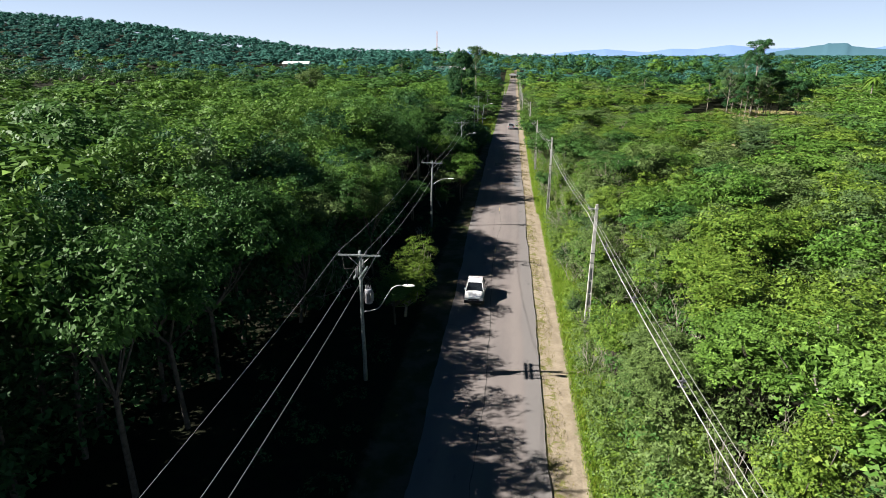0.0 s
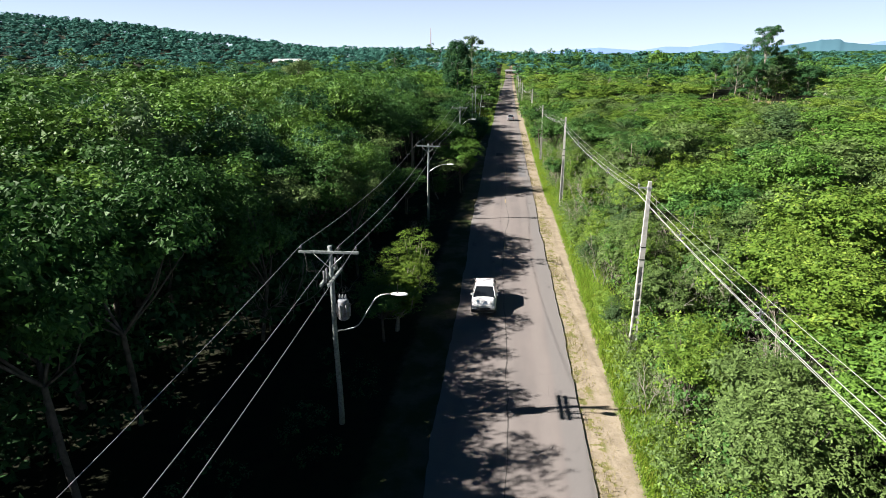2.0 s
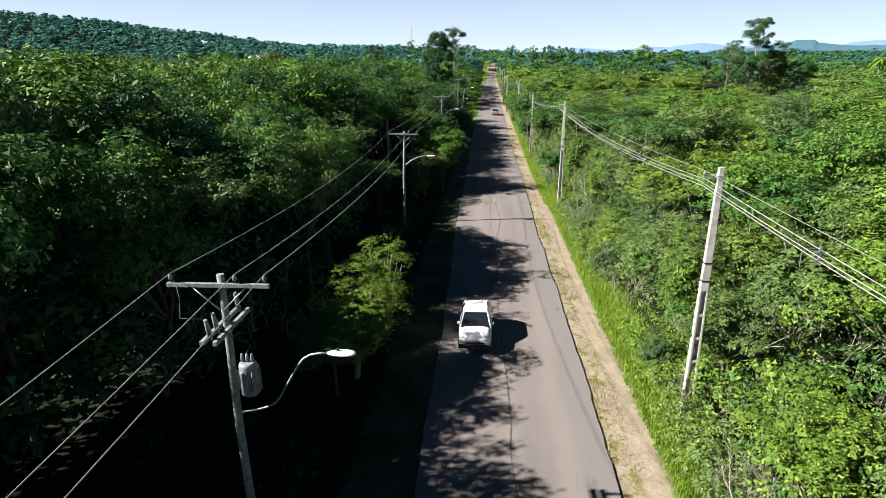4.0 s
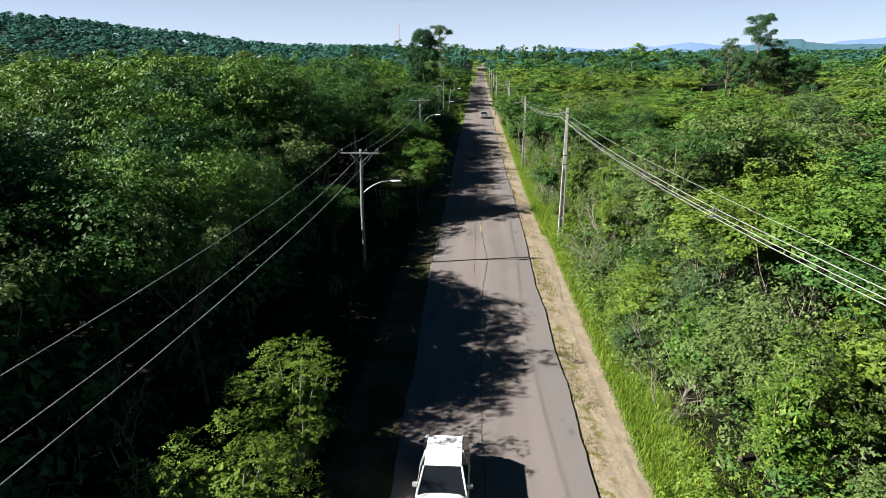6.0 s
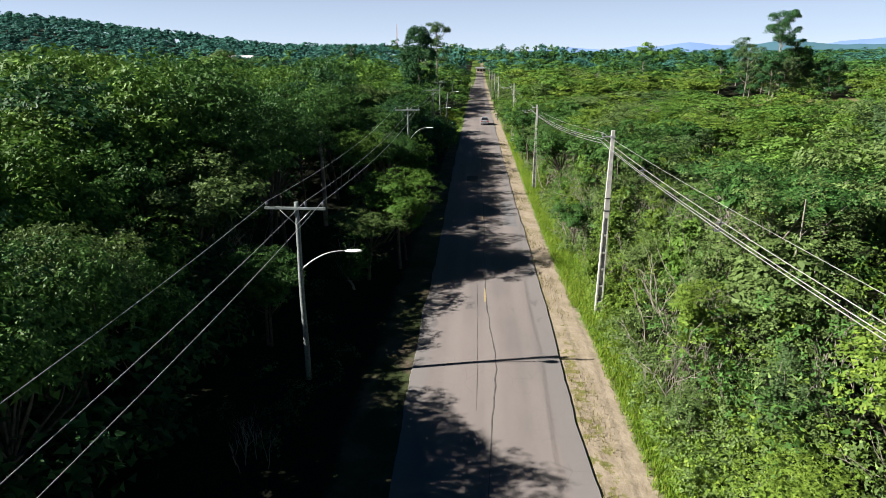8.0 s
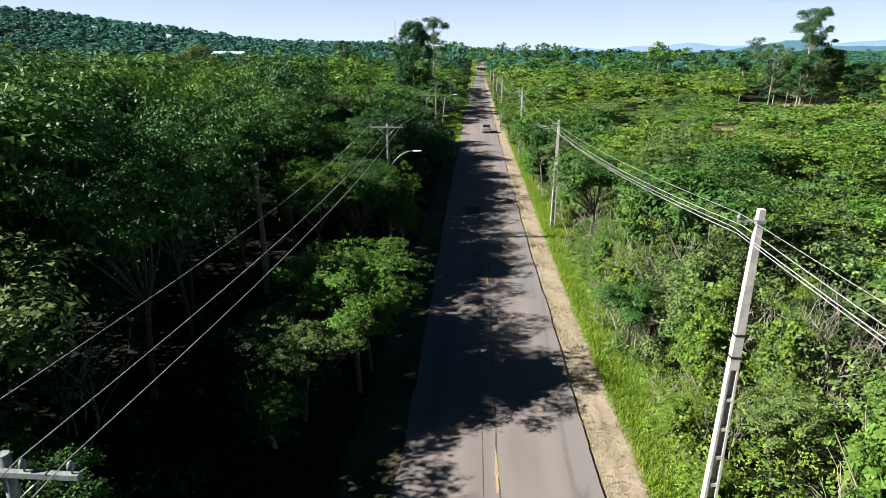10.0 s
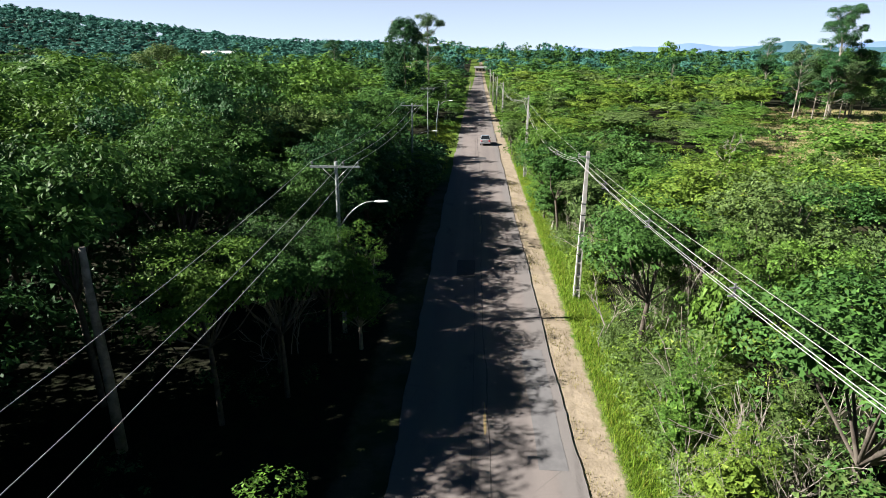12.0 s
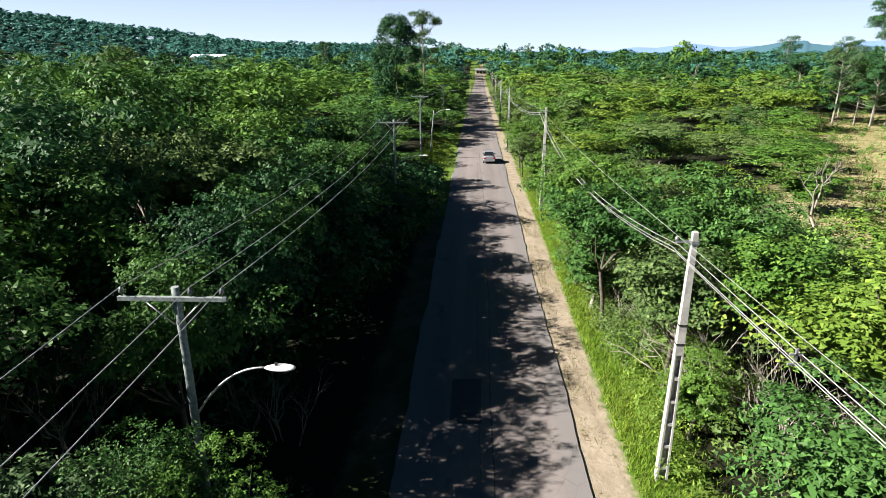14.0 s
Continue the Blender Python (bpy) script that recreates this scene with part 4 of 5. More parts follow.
def join_tree(x, y, h, kind, level, variant, color, spin, wide):
    v, _ = tree_meshes(kind, level, variant)
    s = h / 8.0
    c, sn = math.cos(spin), math.sin(spin)
    q = np.stack(((v[:, 0] * c - v[:, 1] * sn) * wide + x, (v[:, 0] * sn + v[:, 1] * c) * wide + y, v[:, 2] * s + float(ground(x, y))), -1)
    far_sets.setdefault(color, []).append(q)


planted = []
for attempt in range(52000):
    y = -24 + 334 * rng.random()
    x = rng.uniform(-min(190.0, max(44.0, 14 + y * 0.86)), min(190.0, 9 + max(0.0, y) * 0.68))
    u = x - road_x(y)
    lo = -9.5 if 134 < y < 170 else (-5.4 if y < 134 else -4.7)
    hi = 6.3 if y < 140 else 4.9
    if lo < u < hi or inside_clearing(x, y) or (x - 26.7) ** 2 + (y - 128.2) ** 2 < 16:
        continue
    lev = level_for(x, y)
    if 0 < u < 8.4 and any(-6 < y - p < 1 for p in (35.6, 68.8, 101.4, 136.6)):
        continue
    if -dark_edge(y) < u < 0 and y < 134:
        continue
    gap = (2.5 if u > 0 else 3.2) if abs(u) < 10.5 else float(np.interp(max(abs(x), y - 88), (10, 30, 90, 200), (3.5, 4.4, 5.2, 6.4)))
    gap *= rng.uniform(0.85, 1.3) * (1.3 if u < -16 else 1.0)
    band = u < 0 and 0 < -u - dark_edge(y) < 11 and 12 < y < 134
    if band:
        gap = 3.3 * rng.uniform(0.9, 1.15)
    if not spread.try_add(x, y, gap):
        continue
    h = canopy(x, y) * (rng.choice([rng.uniform(0.55, 0.78), rng.uniform(0.9, 1.22)], p=[0.2, 0.8]) if u > 0 else (rng.choice([rng.uniform(0.5, 0.8), rng.uniform(0.85, 1.22)]) if u < -27 else (rng.uniform(0.9, 1.12) if band or rng.random() < 0.7 else rng.uniform(0.42, 0.6))))
    if u > 0:
        kind = rng.choice(["scrub", "round", "broad", "flat", "tall"], p=[0.74, 0.10, 0.05, 0.06, 0.05] if u < 10.5 else [0.22, 0.32, 0.28, 0.08, 0.10])
    else:
        kind = rng.choice(["round", "broad", "flat", "tall", "scrub"], p=[0.5, 0.4, 0.04, 0.04, 0.02] if band else [0.44, 0.38, 0.06, 0.10, 0.02])
    kind = str(kind)
    if 14.5 < u < 60 and 98 < y < 148:
        h = canopy(x, y) * rng.uniform(0.88, 1.04)
    variant = int(rng.integers(0, 3 if lev < 2 else 2))
    color = VARIANT_COLORS[kind][variant]
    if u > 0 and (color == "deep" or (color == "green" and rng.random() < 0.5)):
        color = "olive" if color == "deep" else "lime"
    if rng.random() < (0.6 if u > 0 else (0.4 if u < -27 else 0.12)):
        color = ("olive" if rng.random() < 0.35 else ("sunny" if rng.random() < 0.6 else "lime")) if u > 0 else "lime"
    spin, fat = rng.uniform(0, 6.28), gap / 3.3 * rng.uniform(0.95, 1.15) * (1.12 if h < 5 else 1.0) * (1.05 if band else (0.8 if u < -16 else 1.0))
    h = max(1.6, h)
    planted.append((max(1.3 * abs(x), y - 88.0), x, y, h, kind, lev, variant, color, spin, fat))
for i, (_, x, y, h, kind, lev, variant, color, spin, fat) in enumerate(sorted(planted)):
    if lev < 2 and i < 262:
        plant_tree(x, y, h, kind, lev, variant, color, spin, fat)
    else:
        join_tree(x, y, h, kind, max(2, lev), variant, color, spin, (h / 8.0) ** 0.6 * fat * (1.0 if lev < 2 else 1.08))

# the pine woods on the hill, in the haze-tinted leaf colour
spread = Spread(12.0)
for attempt in range(15000):
    y, x = rng.uniform(430, 735), rng.uniform(-770, -80)
    if not (-215 < x < -145 and y < 475) and spread.try_add(x, y, 8.6 * rng.uniform(0.85, 1.2)):
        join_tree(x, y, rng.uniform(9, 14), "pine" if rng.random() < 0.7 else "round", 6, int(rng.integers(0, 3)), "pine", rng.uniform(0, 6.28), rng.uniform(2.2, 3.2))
# the woods further out, to the skyline; past 330 m about half take the haze-tinted leaves
spread = Spread(26.0)
for attempt in range(22000):
    y = 275 + 1500 * rng.random() ** 1.7
    x = rng.uniform(-1.0, 0.95) * (y + 30)
    u = x - road_x(y)
    if (abs(u) < 8 and y < 462) or (-770 < x < -80 and 430 < y):
        continue
    if not spread.try_add(x, y, float(np.interp(y, (270, 500, 900, 1800), (7.6, 10.0, 15.0, 26.0))) * rng.uniform(0.85, 1.25)):
        continue
    kind = "pine" if rng.random() < 0.2 else str(rng.choice(["round", "broad"]))
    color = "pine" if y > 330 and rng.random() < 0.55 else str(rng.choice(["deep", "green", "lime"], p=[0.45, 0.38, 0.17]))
    h = rng.uniform(8, 13) * (1.5 if rng.random() < 0.06 else 1.0)
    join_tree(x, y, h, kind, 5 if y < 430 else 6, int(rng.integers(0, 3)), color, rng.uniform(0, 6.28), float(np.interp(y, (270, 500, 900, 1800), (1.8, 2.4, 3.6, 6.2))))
# the uneven row of tall trees that closes the view along the road
for i in range(120):
    x, y = rng.uniform(-75, 190), rng.uniform(405, 520)
    if abs(x - road_x(y)) > 9 or y > 470:
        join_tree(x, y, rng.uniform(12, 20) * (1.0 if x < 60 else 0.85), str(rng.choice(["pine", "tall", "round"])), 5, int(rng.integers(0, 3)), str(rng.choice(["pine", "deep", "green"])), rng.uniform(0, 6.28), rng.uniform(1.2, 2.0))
# the thicket that fills the gaps between the crowns on the right
n = 5600
ys = 9 + 160 * rng.random(n)
us = 7.4 + (0.62 * ys + 2) * rng.random(n) ** 1.25
xs = road_x(ys) + us
ok = np.array([not inside_clearing(a, b) and b > 14 for a, b in zip(xs, ys)])
xs, ys, us = xs[ok], ys[ok], us[ok]
tops = np.array([canopy(a, b) for a, b in zip(xs, ys)])
cc = np.stack((xs, ys, ground(xs, ys) + tops * rng.uniform(0.26, 0.68, len(xs))), -1)
tone = np.sin(xs * 0.31 + 1) + np.sin(ys * 0.23) + rng.normal(0, 0.7, len(xs))
for color, pick in (("olive", tone < -0.5), ("sunny", tone > 0.6), ("green", (tone >= -0.5) & (tone <= 0.6))):
    for near, per, ln, wd in ((True, 72, 0.17, 0.105), (False, 44, 0.24, 0.16)):
        sel = pick & ((us < 15) == near)
        far_sets.setdefault(color, []).append(leaves(rng, cc[sel], rng.uniform(0.7, 1.25, int(sel.sum())), per, ln, wd, 0.75, low=-0.1, tuft=8 if near else 1))
# dense understorey added below the tall trees on the left to block stray sun; its dark leaves deepen the shade
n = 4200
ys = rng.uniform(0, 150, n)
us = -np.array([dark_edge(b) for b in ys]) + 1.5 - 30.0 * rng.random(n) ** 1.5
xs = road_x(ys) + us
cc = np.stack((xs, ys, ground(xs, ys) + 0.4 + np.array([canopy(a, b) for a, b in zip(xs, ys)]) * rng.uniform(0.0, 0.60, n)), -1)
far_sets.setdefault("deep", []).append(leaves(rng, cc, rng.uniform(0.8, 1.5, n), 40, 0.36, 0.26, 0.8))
COLORS["pine"] = LEAF_PINE_HAZE
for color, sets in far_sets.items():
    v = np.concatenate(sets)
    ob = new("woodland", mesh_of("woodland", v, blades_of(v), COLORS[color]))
    tagged(ob, {"pine": "blue-green pine woods on the hill and far trees, haze painted into the leaves", "deep": "dark green woodland stretching to the skyline, with understorey added on the left to block sun", "green": "green woodland canopy behind the roadside trees",
                "lime": "bright green woodland canopy", "sunny": "yellow-green woodland canopy", "olive": "olive-green woodland canopy", "grey": "grey-green woodland canopy"}[color], "woods", kind="stuff")

# bare shrubs among the scrub on the right and in the gaps on the left
DRY = [dry_shrub_mesh(60 + i, 1.0, (0.9, 1.2, 1.05)[i]) for i in range(3)]
for i in range(74):
    right = i < 64
    y = rng.uniform(16, 150)
    u = 6.6 + 8.0 * rng.random() ** 1.4 if right else -rng.uniform(6, 16)
    x = road_x(y) + u
    if inside_clearing(x, y):
        continue
    h = (canopy(x, y) * rng.uniform(0.85, 1.15) + 0.4) * (1.0 if right else 0.7)
    ob = new("dry_shrub", DRY[i % 3])
    ob.matrix_basis = Matrix.LocRotScale((x, y, float(ground(x, y))), Euler((0, 0, rng.uniform(0, 6))), (h * 0.8, h * 0.8, h))
    tagged(ob, "leafless grey shrub with thin forking branches", "shrub", "bare shrubs in the woods")

# ---- tall single trees ----
def eucalyptus(x, y, h, seed, color, spread, clumps, label, foot=0.45):
    """A tall bare-stemmed tree with separate tufts of leaves."""
    rg = np.random.default_rng(seed)
    z0 = float(ground(x, y))
    n = clumps
    zz = h * (foot + (0.97 - foot) * rg.random(n) ** 0.8)
    ang = rg.uniform(0, 6.28, n)
    rr = spread * np.sqrt(rg.random(n)) * (1.15 - 0.5 * (zz / h))
    cc = np.stack((rr * np.cos(ang), rr * np.sin(ang), zz), -1)
    t = thing("eucalyptus_tree", label, "tree", "tall trees above the woods", pose(x, y, z0))
    s = Sticks()
    s.add([(0, 0, -0.3), (0.15, 0.1, h * 0.4), (-0.1, 0.2, h * 0.75), (0.1, 0, h * 0.95)], h * 0.012, h * 0.003, 7)
    for c in cc:
        b = Vector((0.05, 0.1, max(h * 0.3, c[2] - h * 0.12)))
        s.add([b, b.lerp(Vector(c), 0.5) + Vector((0, 0, -0.2)), Vector(c)], h * 0.0035, 0.03, 4)
    part("trunk", s.mesh("trunk", BARK_PALE), None, t)
    v = leaves(rg, cc, spread * 0.30 * rg.uniform(0.7, 1.25, n), 260, 0.32, 0.21, 0.75)
    part("crown", mesh_of("crown", v, blades_of(v), COLORS[color]), None, t)


eucalyptus(88.0, 212.5, 26.0, 5, "deep", 5.0, 40, "very tall eucalyptus with tufted crown above the woods", 0.68)
eucalyptus(80.0, 213.0, 17.0, 6, "grey", 4.2, 24, "tall grey-green eucalyptus beside the clearing")
eucalyptus(84.0, 207.0, 14.5, 7, "deep", 4.2, 26, "tall dark eucalyptus beside the clearing", 0.35)
eucalyptus(93.0, 214.0, 19.0, 8, "deep", 3.6, 22, "tall dark eucalyptus beside the clearing")
eucalyptus(97.0, 218.0, 16.0, 9, "grey", 3.6, 20, "tall grey-green eucalyptus beside the clearing")
eucalyptus(76.0, 221.0, 13.5, 10, "deep", 4.0, 24, "tall dark eucalyptus beside the clearing", 0.35)
eucalyptus(53.2, 222.8, 14.2, 12, "deep", 3.2, 22, "slim dark green tree above the woods", 0.35)
eucalyptus(-9.4, 214.0, 23.4, 13, "grey", 4.4, 24, "tall airy eucalyptus behind the vine-covered tree", 0.5)
eucalyptus(-64.0, 190.0, 15.5, 14, "olive", 6.0, 40, "pale olive tree with a rounded crown above the woods", 0.30)
eucalyptus(-52.0, 300.0, 19.0, 15, "deep", 5.0, 30, "tall dark tree on the skyline", 0.3)
eucalyptus(130.0, 330.0, 22.0, 16, "deep", 6.0, 34, "tall dark tree on the skyline", 0.3)
eucalyptus(150.0, 320.0, 21.0, 17, "deep", 6.0, 34, "tall dark tree on the skyline", 0.3)

rg = np.random.default_rng(77)
for i in range(9):
    eucalyptus(82 + 3.2 * i + rg.uniform(-1.5, 1.5), 214 + rg.uniform(-5, 8), rg.uniform(11.5, 16.5), 40 + i, ("deep", "green", "grey")[i % 3], 4.4, 26, "dense dark eucalyptus in the grove by the clearing", 0.22)
bushes = []
for i in range(330):
    yy = 120 + 116 * rg.random() ** 1.5
    xx = 42.0 + (yy - 128.0) * 0.545 + rg.uniform(-16, 23)
    if abs(yy - 138) > 1.6:
        bushes.append((xx, yy, float(ground(xx, yy)) + 0.35))
v = leaves(rg, np.array(bushes), rg.uniform(0.4, 1.7, len(bushes)), 110, 0.24, 0.15, 0.8)
tagged(new("clearing_bushes", mesh_of("clearing_bushes", v, blades_of(v), LEAF_LIME)), "low green bushes scattered over the dry clearing", "bushes", kind="stuff")

# the vine-covered column of leaves on the left of the road
rg = np.random.default_rng(31)
zz = rg.uniform(0.08, 0.97, 190)
rr = 4.5 * np.sqrt(1 - zz ** 2.8) * rg.uniform(0.8, 1.05, 190) + 0.3
an = rg.uniform(0, 6.28, 190)
cc = np.stack((rr * np.cos(an), rr * np.sin(an), zz * 21.4), -1)
vine = thing("tree", "tall dark column of leaves, a tree overgrown with vines", "tree", "tall trees above the woods", pose(-13.6, 199.0, float(ground(-13.6, 199))))
s = Sticks()
s.add([(0, 0, -0.3), (0.2, 0, 8), (0, 0, 16)], 0.3, 0.08, 7)
part("trunk", s.mesh("trunk", BARK), None, vine)
v = leaves(rg, cc, 1.15 * rg.uniform(0.7, 1.3, 190), 150, 0.36, 0.24, 1.0)
part("crown", mesh_of("crown", v, blades_of(v), LEAF_DEEP), None, vine)


# the palm by the house beyond the clearing
palm = thing("palm_tree", "tall palm with a tuft of arching fronds above the woods", "palm", "tall trees above the woods", pose(122.0, 205.0, float(ground(122, 205))))
s = Sticks()
s.add([(0, 0, -0.3), (0.3, 0, 5.0), (0.1, 0.1, 10.0), (0.2, 0, 13.0)], 0.26, 0.15, 8)
part("trunk", s.mesh("trunk", BARK_PALE), None, palm)
rg = np.random.default_rng(5)
for i in range(18):
    a, lift = 2.4 * i, 0.9 - 0.085 * i
    bm = bmesh.new()
    rows = []
    for j in range(8):
        q = j / 7
        r, z = 3.1 * q, 13.0 + 2.2 * lift * q - 2.6 * q * q
        w = 0.42 * math.sin(math.pi * min(1.0, 0.12 + 0.88 * q)) + 0.03
        rows.append([bm.verts.new((0.2 + r * math.cos(a) - e * w * math.sin(a), r * math.sin(a) + e * w * math.cos(a), z - 0.5 * abs(e) * w)) for e in (-1, 0, 1)])
    for r0, r1 in zip(rows, rows[1:]):
        for e in (0, 1):
            bm.faces.new((r0[e], r0[e + 1], r1[e + 1], r1[e]))
    part("frond", bm, LEAF_SUNNY, palm)


# the dead tree at the edge of the clearing
def dead_tree(x, y, h, seed, label):
    rg = np.random.default_rng(seed)
    t = thing("dead_tree", label, "tree", "", pose(x, y, float(ground(x, y))))
    s = Sticks()

    def grow(p, d, ln, r, depth):
        q = p + d * ln
        k = p.lerp(q, 0.5) + Vector(rg.normal(0, ln * 0.09, 3))
        s.add([p, k, q], r, r * 0.62, 6 if depth < 2 else 4)
        if depth < 4:
            for _ in range(2 if depth < 3 else 3):
                e = (d + Vector(rg.normal(0, 0.5, 3)) + Vector((0, 0, 0.1))).normalized()
                grow(q if depth < 2 else p.lerp(q, rg.uniform(0.6, 1)), e, ln * rg.uniform(0.62, 0.85), r * 0.6, depth + 1)
    grow(Vector((0, 0, -0.2)), Vector((0.08, 0, 1)).normalized(), h * 0.30, 0.17, 0)
    part("trunk", s.mesh("trunk", BARK_PALE), None, t)


dead_tree(26.7, 128.2, 7.6, 3, "leafless dead tree with pale twisted branches")
dead_tree(17.5, 140.0, 6.0, 5, "bare grey tree with spreading branches")
dead_tree(41.0, 232.0, 13.0, 11, "bare grey tree standing out of the green woods")
bm = bmesh.new()
tube(bm, [(0, 0, -0.2), (0.05, 0, 3.0), (-0.05, 0.05, 6.4), (0.04, 0, 7.9)], [0.20, 0.17, 0.14, 0.10], 9)
stump = thing("dead_tree", "broken pale dead trunk standing in the woods", "tree", "", pose(-12.2, 86.7, float(ground(-12.2, 86.7)), 1, 1, 0))
part("trunk", bm, BARK_PALE, stump)


# ---- grass ----
def blades(rg, xs, ys, hmin, hmax, mat, name, label):
    """Grass blades: one triangle each, leaning at random."""
    n = len(xs)
    p = np.stack((xs, ys, ground(xs, ys) - 0.02), -1)
    a = rg.uniform(0, 6.28, n)
    h = rg.uniform(hmin, hmax, n)
    w = h * rg.uniform(0.05, 0.09, n)
    side = np.stack((np.cos(a), np.sin(a), np.zeros(n)), -1) * w[:, None]
    tip = np.stack((rg.normal(0, 0.35, n) * h, rg.normal(0, 0.35, n) * h, h), -1)
    v = np.stack((p - side, p + side, p + tip), 1).reshape(-1, 3)
    ob = new(name, mesh_of(name, v, np.arange(n * 3).reshape(-1, 3), mat))
    tagged(ob, label, "grass", kind="stuff")


rg = np.random.default_rng(8)
n = 110000
ys = 8 + 150 * rg.random(n) ** 1.25
us = 4.75 + 0.35 * (ys < 70) + np.abs(rg.normal(0, 1.0, n)) * 1.3 + 0.3 * rg.random(n)
blades(rg, road_x(ys) + us, ys, 0.10, 0.32, GRASS, "verge_grass", "lush bright green grass between the dirt and the bushes")
n = 22000
ys = 8 + 130 * rg.random(n) ** 1.2
us = 3.5 + rg.random(n) ** 1.6 * 1.1
keep = np.sin(ys * 1.7 + us * 2.1) + np.sin(ys * 0.53 + 1) + rg.normal(0, 0.5, n) > 0.0
blades(rg, (road_x(ys) + us)[keep], ys[keep], 0.06, 0.22, GRASS_DRY, "dry_tufts", "short yellowish grass tufts along the asphalt edge")
n = 14000
ys = 134 + 70 * rg.random(n)
us = -3.7 - rg.random(n) * 1.5 - np.where(ys > 134, rg.random(n) * 4.5, 0)
blades(rg, road_x(ys) + us, ys, 0.15, 0.45, GRASS, "verge_grass", "grass in the shade along the left verge")
n = 16000
ys = rg.uniform(122, 236, n)
xs = 42.0 + (ys - 128.0) * 0.545 + rg.uniform(-16, 24, n)
blades(rg, xs, ys, 0.2, 0.7, GRASS_DRY, "dry_grass", "tall dry grass on the clearing")
# low bushes of the understorey and at the foot of the poles; left ones take darker leaves that stand in for shade
n = 3000
ys = rg.uniform(10, 150, n)
us = np.where(rg.random(n) < 0.955, 6.1 + 4.4 * rg.random(n) ** 1.2, -rg.uniform(5.2, 12.5, n))
xs = road_x(ys) + us
cc = np.stack((xs, ys, ground(xs, ys) + rg.uniform(0.2, 0.8, n) + np.maximum(0, np.abs(us) - 6.5) * rg.uniform(0.0, 0.7, n)), -1)
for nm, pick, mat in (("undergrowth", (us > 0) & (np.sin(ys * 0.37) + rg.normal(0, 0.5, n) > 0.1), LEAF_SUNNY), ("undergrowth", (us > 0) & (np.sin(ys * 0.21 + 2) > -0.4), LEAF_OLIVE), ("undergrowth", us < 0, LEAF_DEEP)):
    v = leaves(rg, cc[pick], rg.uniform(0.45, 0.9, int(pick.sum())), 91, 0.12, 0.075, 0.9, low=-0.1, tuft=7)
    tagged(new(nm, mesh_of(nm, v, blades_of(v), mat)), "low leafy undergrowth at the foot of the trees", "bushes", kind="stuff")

# ---- marks on the road, small things and the distance ----
def on_road(name, strip, mat, label=""):
    v, f = strip
    return part(name, mesh_of(name, np.array(v), f, mat), mat, ROAD, label)


rg = np.random.default_rng(17)
jit = 0.0
seam = []
for y in np.arange(12, 172, 0.7):
    jit += rg.normal(0, 0.03) - 0.06 * jit
    seam.append((0.12 + 0.42 * math.exp(-((y - 63.3) / 5.0) ** 2) + 0.25 * math.exp(-((y - 33) / 9.0) ** 2) + jit, y))
on_road("tar_seam", ribbon(seam, 0.045, 0.004, 0.6, 2), TAR, "dark wandering crack along the crown of the road")
seam = [(-0.38 + 0.05 * math.sin(y * 0.21) + rg.normal(0, 0.012), y) for y in np.arange(60, 172, 0.8)]
on_road("tar_seam", ribbon(seam, 0.018, 0.004, 0.7, 3), TAR)
for y in (53.0, 70.5, 88.0, 113.5, 118.5):
    on_road("centre_dash", ribbon([(0.10, y + 0.3 * i) for i in range(8)], 0.09, 0.006, 0.7, int(y)), YELLOW, "worn yellow centre line dash")
on_road("patch", ribbon([(-0.92, 104.0), (-0.92, 105.5), (-0.92, 107.2)], 1.25, 0.006), PATCH, "dark square asphalt repair")
on_road("patch", ribbon([(2.45, 86.2 + 0.5 * i) for i in range(18)], 1.0, 0.006, 0.04, 5), PATCH_PALE, "pale grey asphalt repair")
on_road("patch", ribbon([(-0.35, 47.0 + 0.5 * i) for i in range(6)], 0.55, 0.006, 0.05, 6), PATCH_PALE, "pale grey asphalt repair")
on_road("patch", ribbon([(0.4, 148.0 + 0.5 * i) for i in range(5)], 1.5, 0.006, 0.1, 7), PATCH, "dark asphalt repair")


def sign(x, y):
    t = thing("road_sign", "grey square road sign on a thin post", "sign", "", pose(x, y, float(ground(x, y))))
    bm = bmesh.new()
    tube(bm, [(0, 0, -0.2), (0, 0, 2.6)], 0.03, 8)
    part("post", bm, STEEL, t)
    bm = bmesh.new()
    box(bm, -0.45, 0.45, -0.04, -0.02, 1.9, 2.8, 0.01)
    part("panel", bm, BOARD_GREY, t)


sign(-6.8, 212.0)


def shed(x, y, w, d, h, spin, roof_mat, label, lift=0.0):
    t = thing("building", label, "building", "", pose(x, y, float(ground(x, y)) + lift, 0, 0, spin))
    bm = bmesh.new()
    box(bm, -w / 2, w / 2, -d / 2, d / 2, -1.0 - lift, h)
    part("wall", bm, HOUSE_WALL, t)
    bm = bmesh.new()
    e = 0.6
    vs = [bm.verts.new(p) for p in ((-w / 2 - e, -d / 2 - e, h), (w / 2 + e, -d / 2 - e, h), (w / 2 + e, 0, h + d * 0.16), (-w / 2 - e, 0, h + d * 0.16), (-w / 2 - e, d / 2 + e, h), (w / 2 + e, d / 2 + e, h))]
    for f in ((0, 1, 2, 3), (3, 2, 5, 4), (0, 3, 4), (1, 5, 2), (0, 4, 5, 1)):
        bm.faces.new([vs[i] for i in f])
    part("roof", bm, roof_mat, t)
    for i in range(3):
        bm = bmesh.new()
        cx = (-0.3 + 0.3 * i) * w
        box(bm, cx - 0.7, cx + 0.7, -d / 2 - 0.03, -d / 2 + 0.03, h * 0.35, h * 0.75)
        part("window", bm, CAR_GLASS, t)


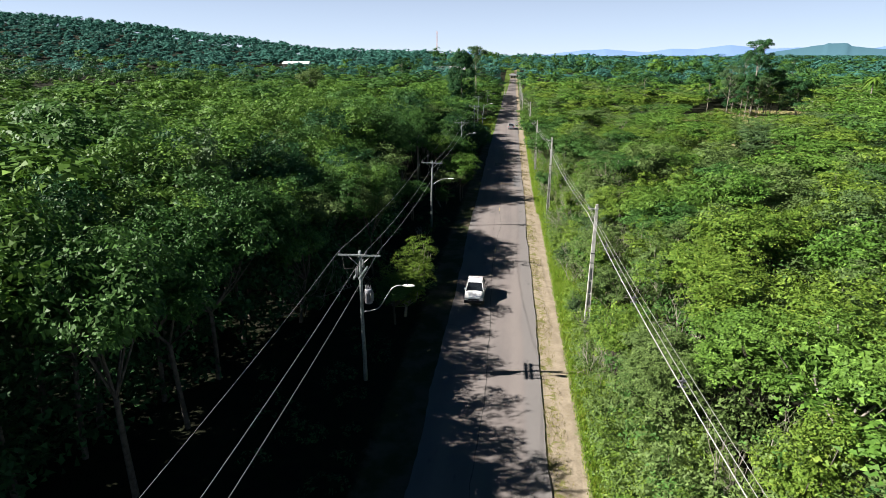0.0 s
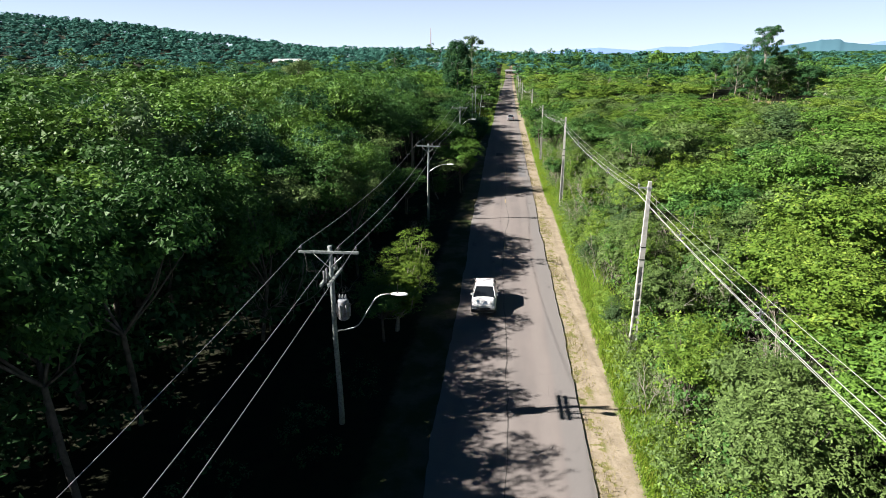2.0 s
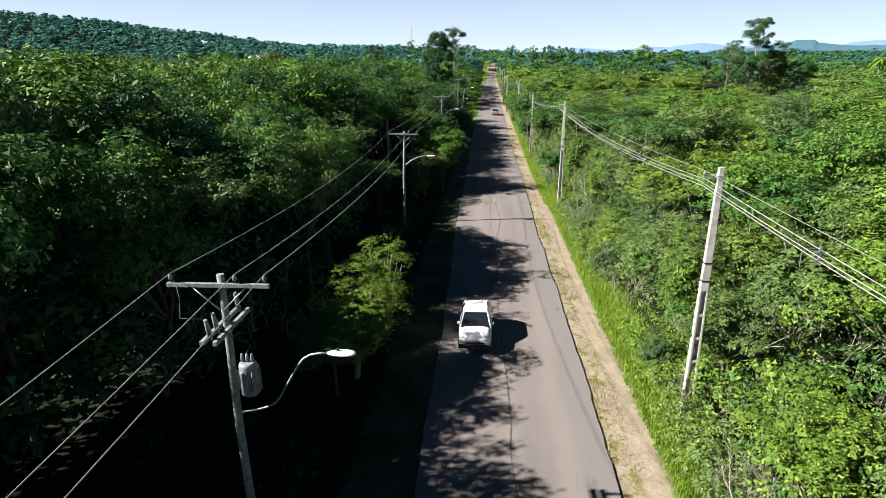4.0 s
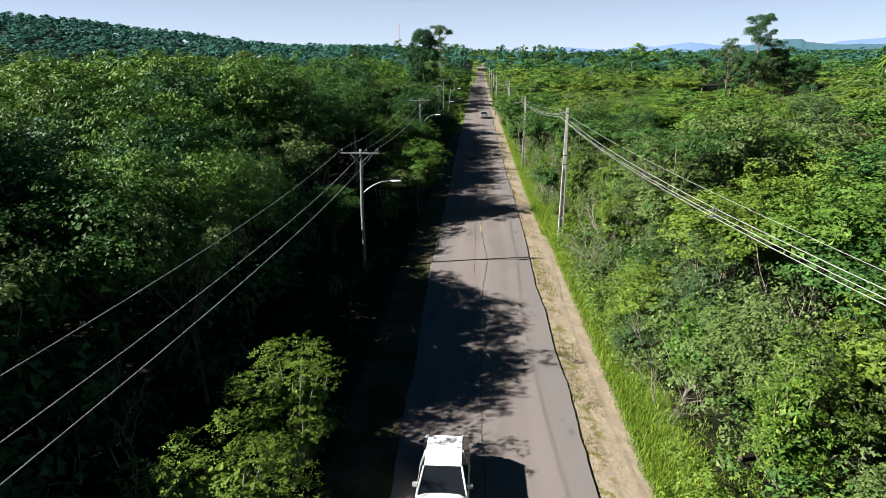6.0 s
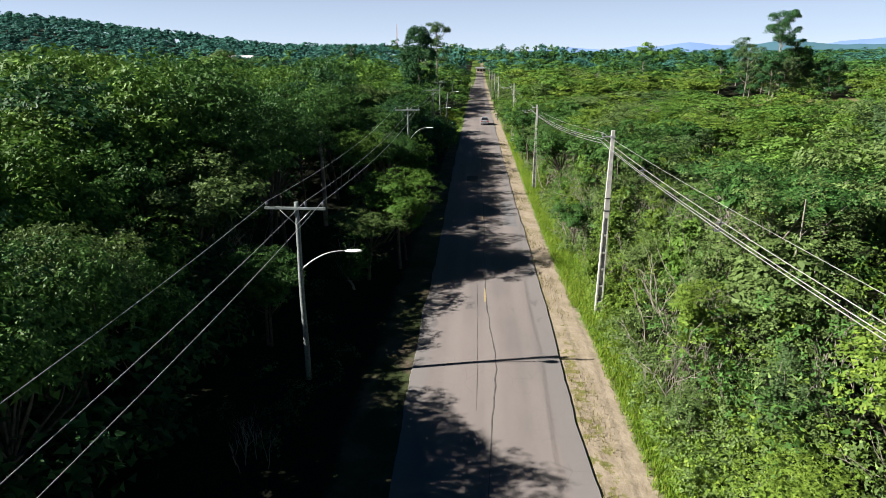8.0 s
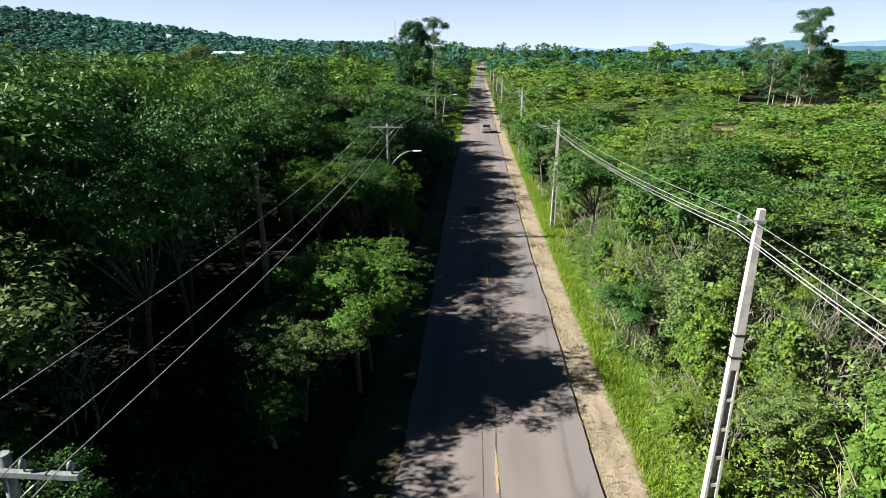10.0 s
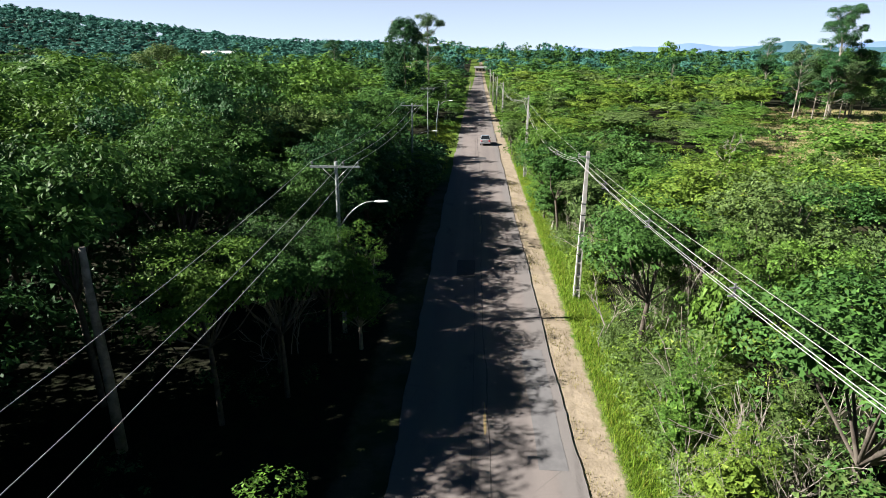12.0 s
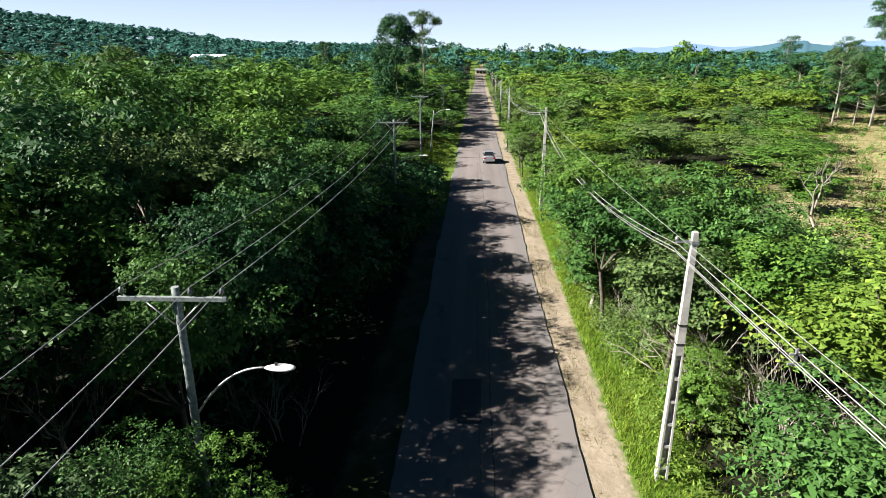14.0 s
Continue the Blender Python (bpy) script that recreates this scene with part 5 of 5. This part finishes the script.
shed(-166.0, 459.0, 20.0, 12.0, 7.6, 8, ROOF_SHEET, "long low building with a pale sheet roof among the trees")
shed(-40.0, 430.0, 26.0, 14.0, 7.6, 2, ROOF_OLD, "long low building with a pale sheet roof among the trees")
shed(118.0, 180.0, 12.0, 9.0, 3.2, 15, ROOF_SHEET, "small house with a pale roof by the clearing")
shed(9.0, 457.0, 7.0, 6.0, 2.6, 0, BOARD_GREY, "small pale house where the road ends")

mast = thing("radio_mast", "slender lattice radio mast above the woods", "mast", "", pose(-78.6, 691.0, float(ground(-78.6, 691))))
mh = 59.5 - float(ground(-78.6, 691))
legs = [(0.9 * math.cos(a), 0.9 * math.sin(a)) for a in (0.3, 2.4, 4.5)]
for lx, ly in legs:
    bm = bmesh.new()
    tube(bm, [(lx, ly, -1), (lx * 0.6, ly * 0.6, mh)], 0.12, 5)
    part("leg", bm, MAST_RED, mast)
s = Sticks()
for k in range(int(mh / 2)):
    f = 1 - 0.4 * k * 2 / mh
    for (ax, ay), (bx, by) in zip(legs, legs[1:] + legs[:1]):
        s.add([(ax * f, ay * f, k * 2.0), (bx * f, by * f, k * 2.0 + 2.0)], 0.06, 0.06, 4)
part("bracing", s.mesh("bracing", MAST_RED), None, mast)


# rounded white objects of unknown kind, built in the shape of sacks
for sx, sy in ((131.0, 264.0), (134.6, 265.6), (138.4, 266.8)):
    bm = bmesh.new()
    tube(bm, [(0, 0, -0.1), (0, 0, 0.0), (0.03, 0, 0.7), (0.05, 0, 1.15), (0.06, 0, 1.4)], [0.42, 0.5, 0.52, 0.4, 0.12], 12)
    bmesh.ops.scale(bm, vec=(2.0, 2.0, 1.9), verts=bm.verts)
    me = bpy.data.meshes.new("white_object")
    bm.to_mesh(me)
    bm.free()
    me.materials.append(WHITE_PAINT)
    ob = new("white_object", me)
    ob.location = (sx, sy, float(ground(sx, sy)) + 0.02)
    tagged(ob, "rounded white object of unknown kind at the edge of the clearing", "sack", "white sacks by the clearing")


# distant hills, kilometres away
def far_hills(name, dist, tops, haze_tint, seed):
    """A bare ridge line far behind everything; tops: bearing in degrees and height in metres."""
    rg = np.random.default_rng(seed)
    bearing = np.arange(tops[0][0], tops[-1][0], 0.12)
    hh = np.interp(bearing, [b for b, _ in tops], [q for _, q in tops]) + np.convolve(rg.normal(0, 1, len(bearing) + 6), np.ones(7) / 7, "valid") * dist * 0.0007
    v = []
    for b, q in zip(np.radians(bearing), hh):
        x, y = math.sin(b), math.cos(b)
        v += [(x * dist * 0.94, y * dist * 0.94, 40), (x * dist, y * dist, q), (x * dist * 1.06, y * dist * 1.06, 40)]
    f = []
    for i in range(len(bearing) - 1):
        for j in (0, 1):
            f.append((3 * i + j, 3 * i + 3 + j, 3 * i + 4 + j, 3 * i + 1 + j))
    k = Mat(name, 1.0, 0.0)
    # aerial haze is painted on: a blue base colour plus a glow
    k.color(k.mix(k.noise(0.004, 4.0), haze_tint, tuple(c * 0.8 for c in haze_tint)))
    k.b.inputs["Emission Color"].default_value = (*haze_tint, 1)
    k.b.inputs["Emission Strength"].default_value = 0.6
    tagged(new("backdrop", mesh_of(name, np.array(v), np.array(f), k.m, True)), "hills on the far horizon with blue haze painted in as tint and glow", "hills", kind="structure")


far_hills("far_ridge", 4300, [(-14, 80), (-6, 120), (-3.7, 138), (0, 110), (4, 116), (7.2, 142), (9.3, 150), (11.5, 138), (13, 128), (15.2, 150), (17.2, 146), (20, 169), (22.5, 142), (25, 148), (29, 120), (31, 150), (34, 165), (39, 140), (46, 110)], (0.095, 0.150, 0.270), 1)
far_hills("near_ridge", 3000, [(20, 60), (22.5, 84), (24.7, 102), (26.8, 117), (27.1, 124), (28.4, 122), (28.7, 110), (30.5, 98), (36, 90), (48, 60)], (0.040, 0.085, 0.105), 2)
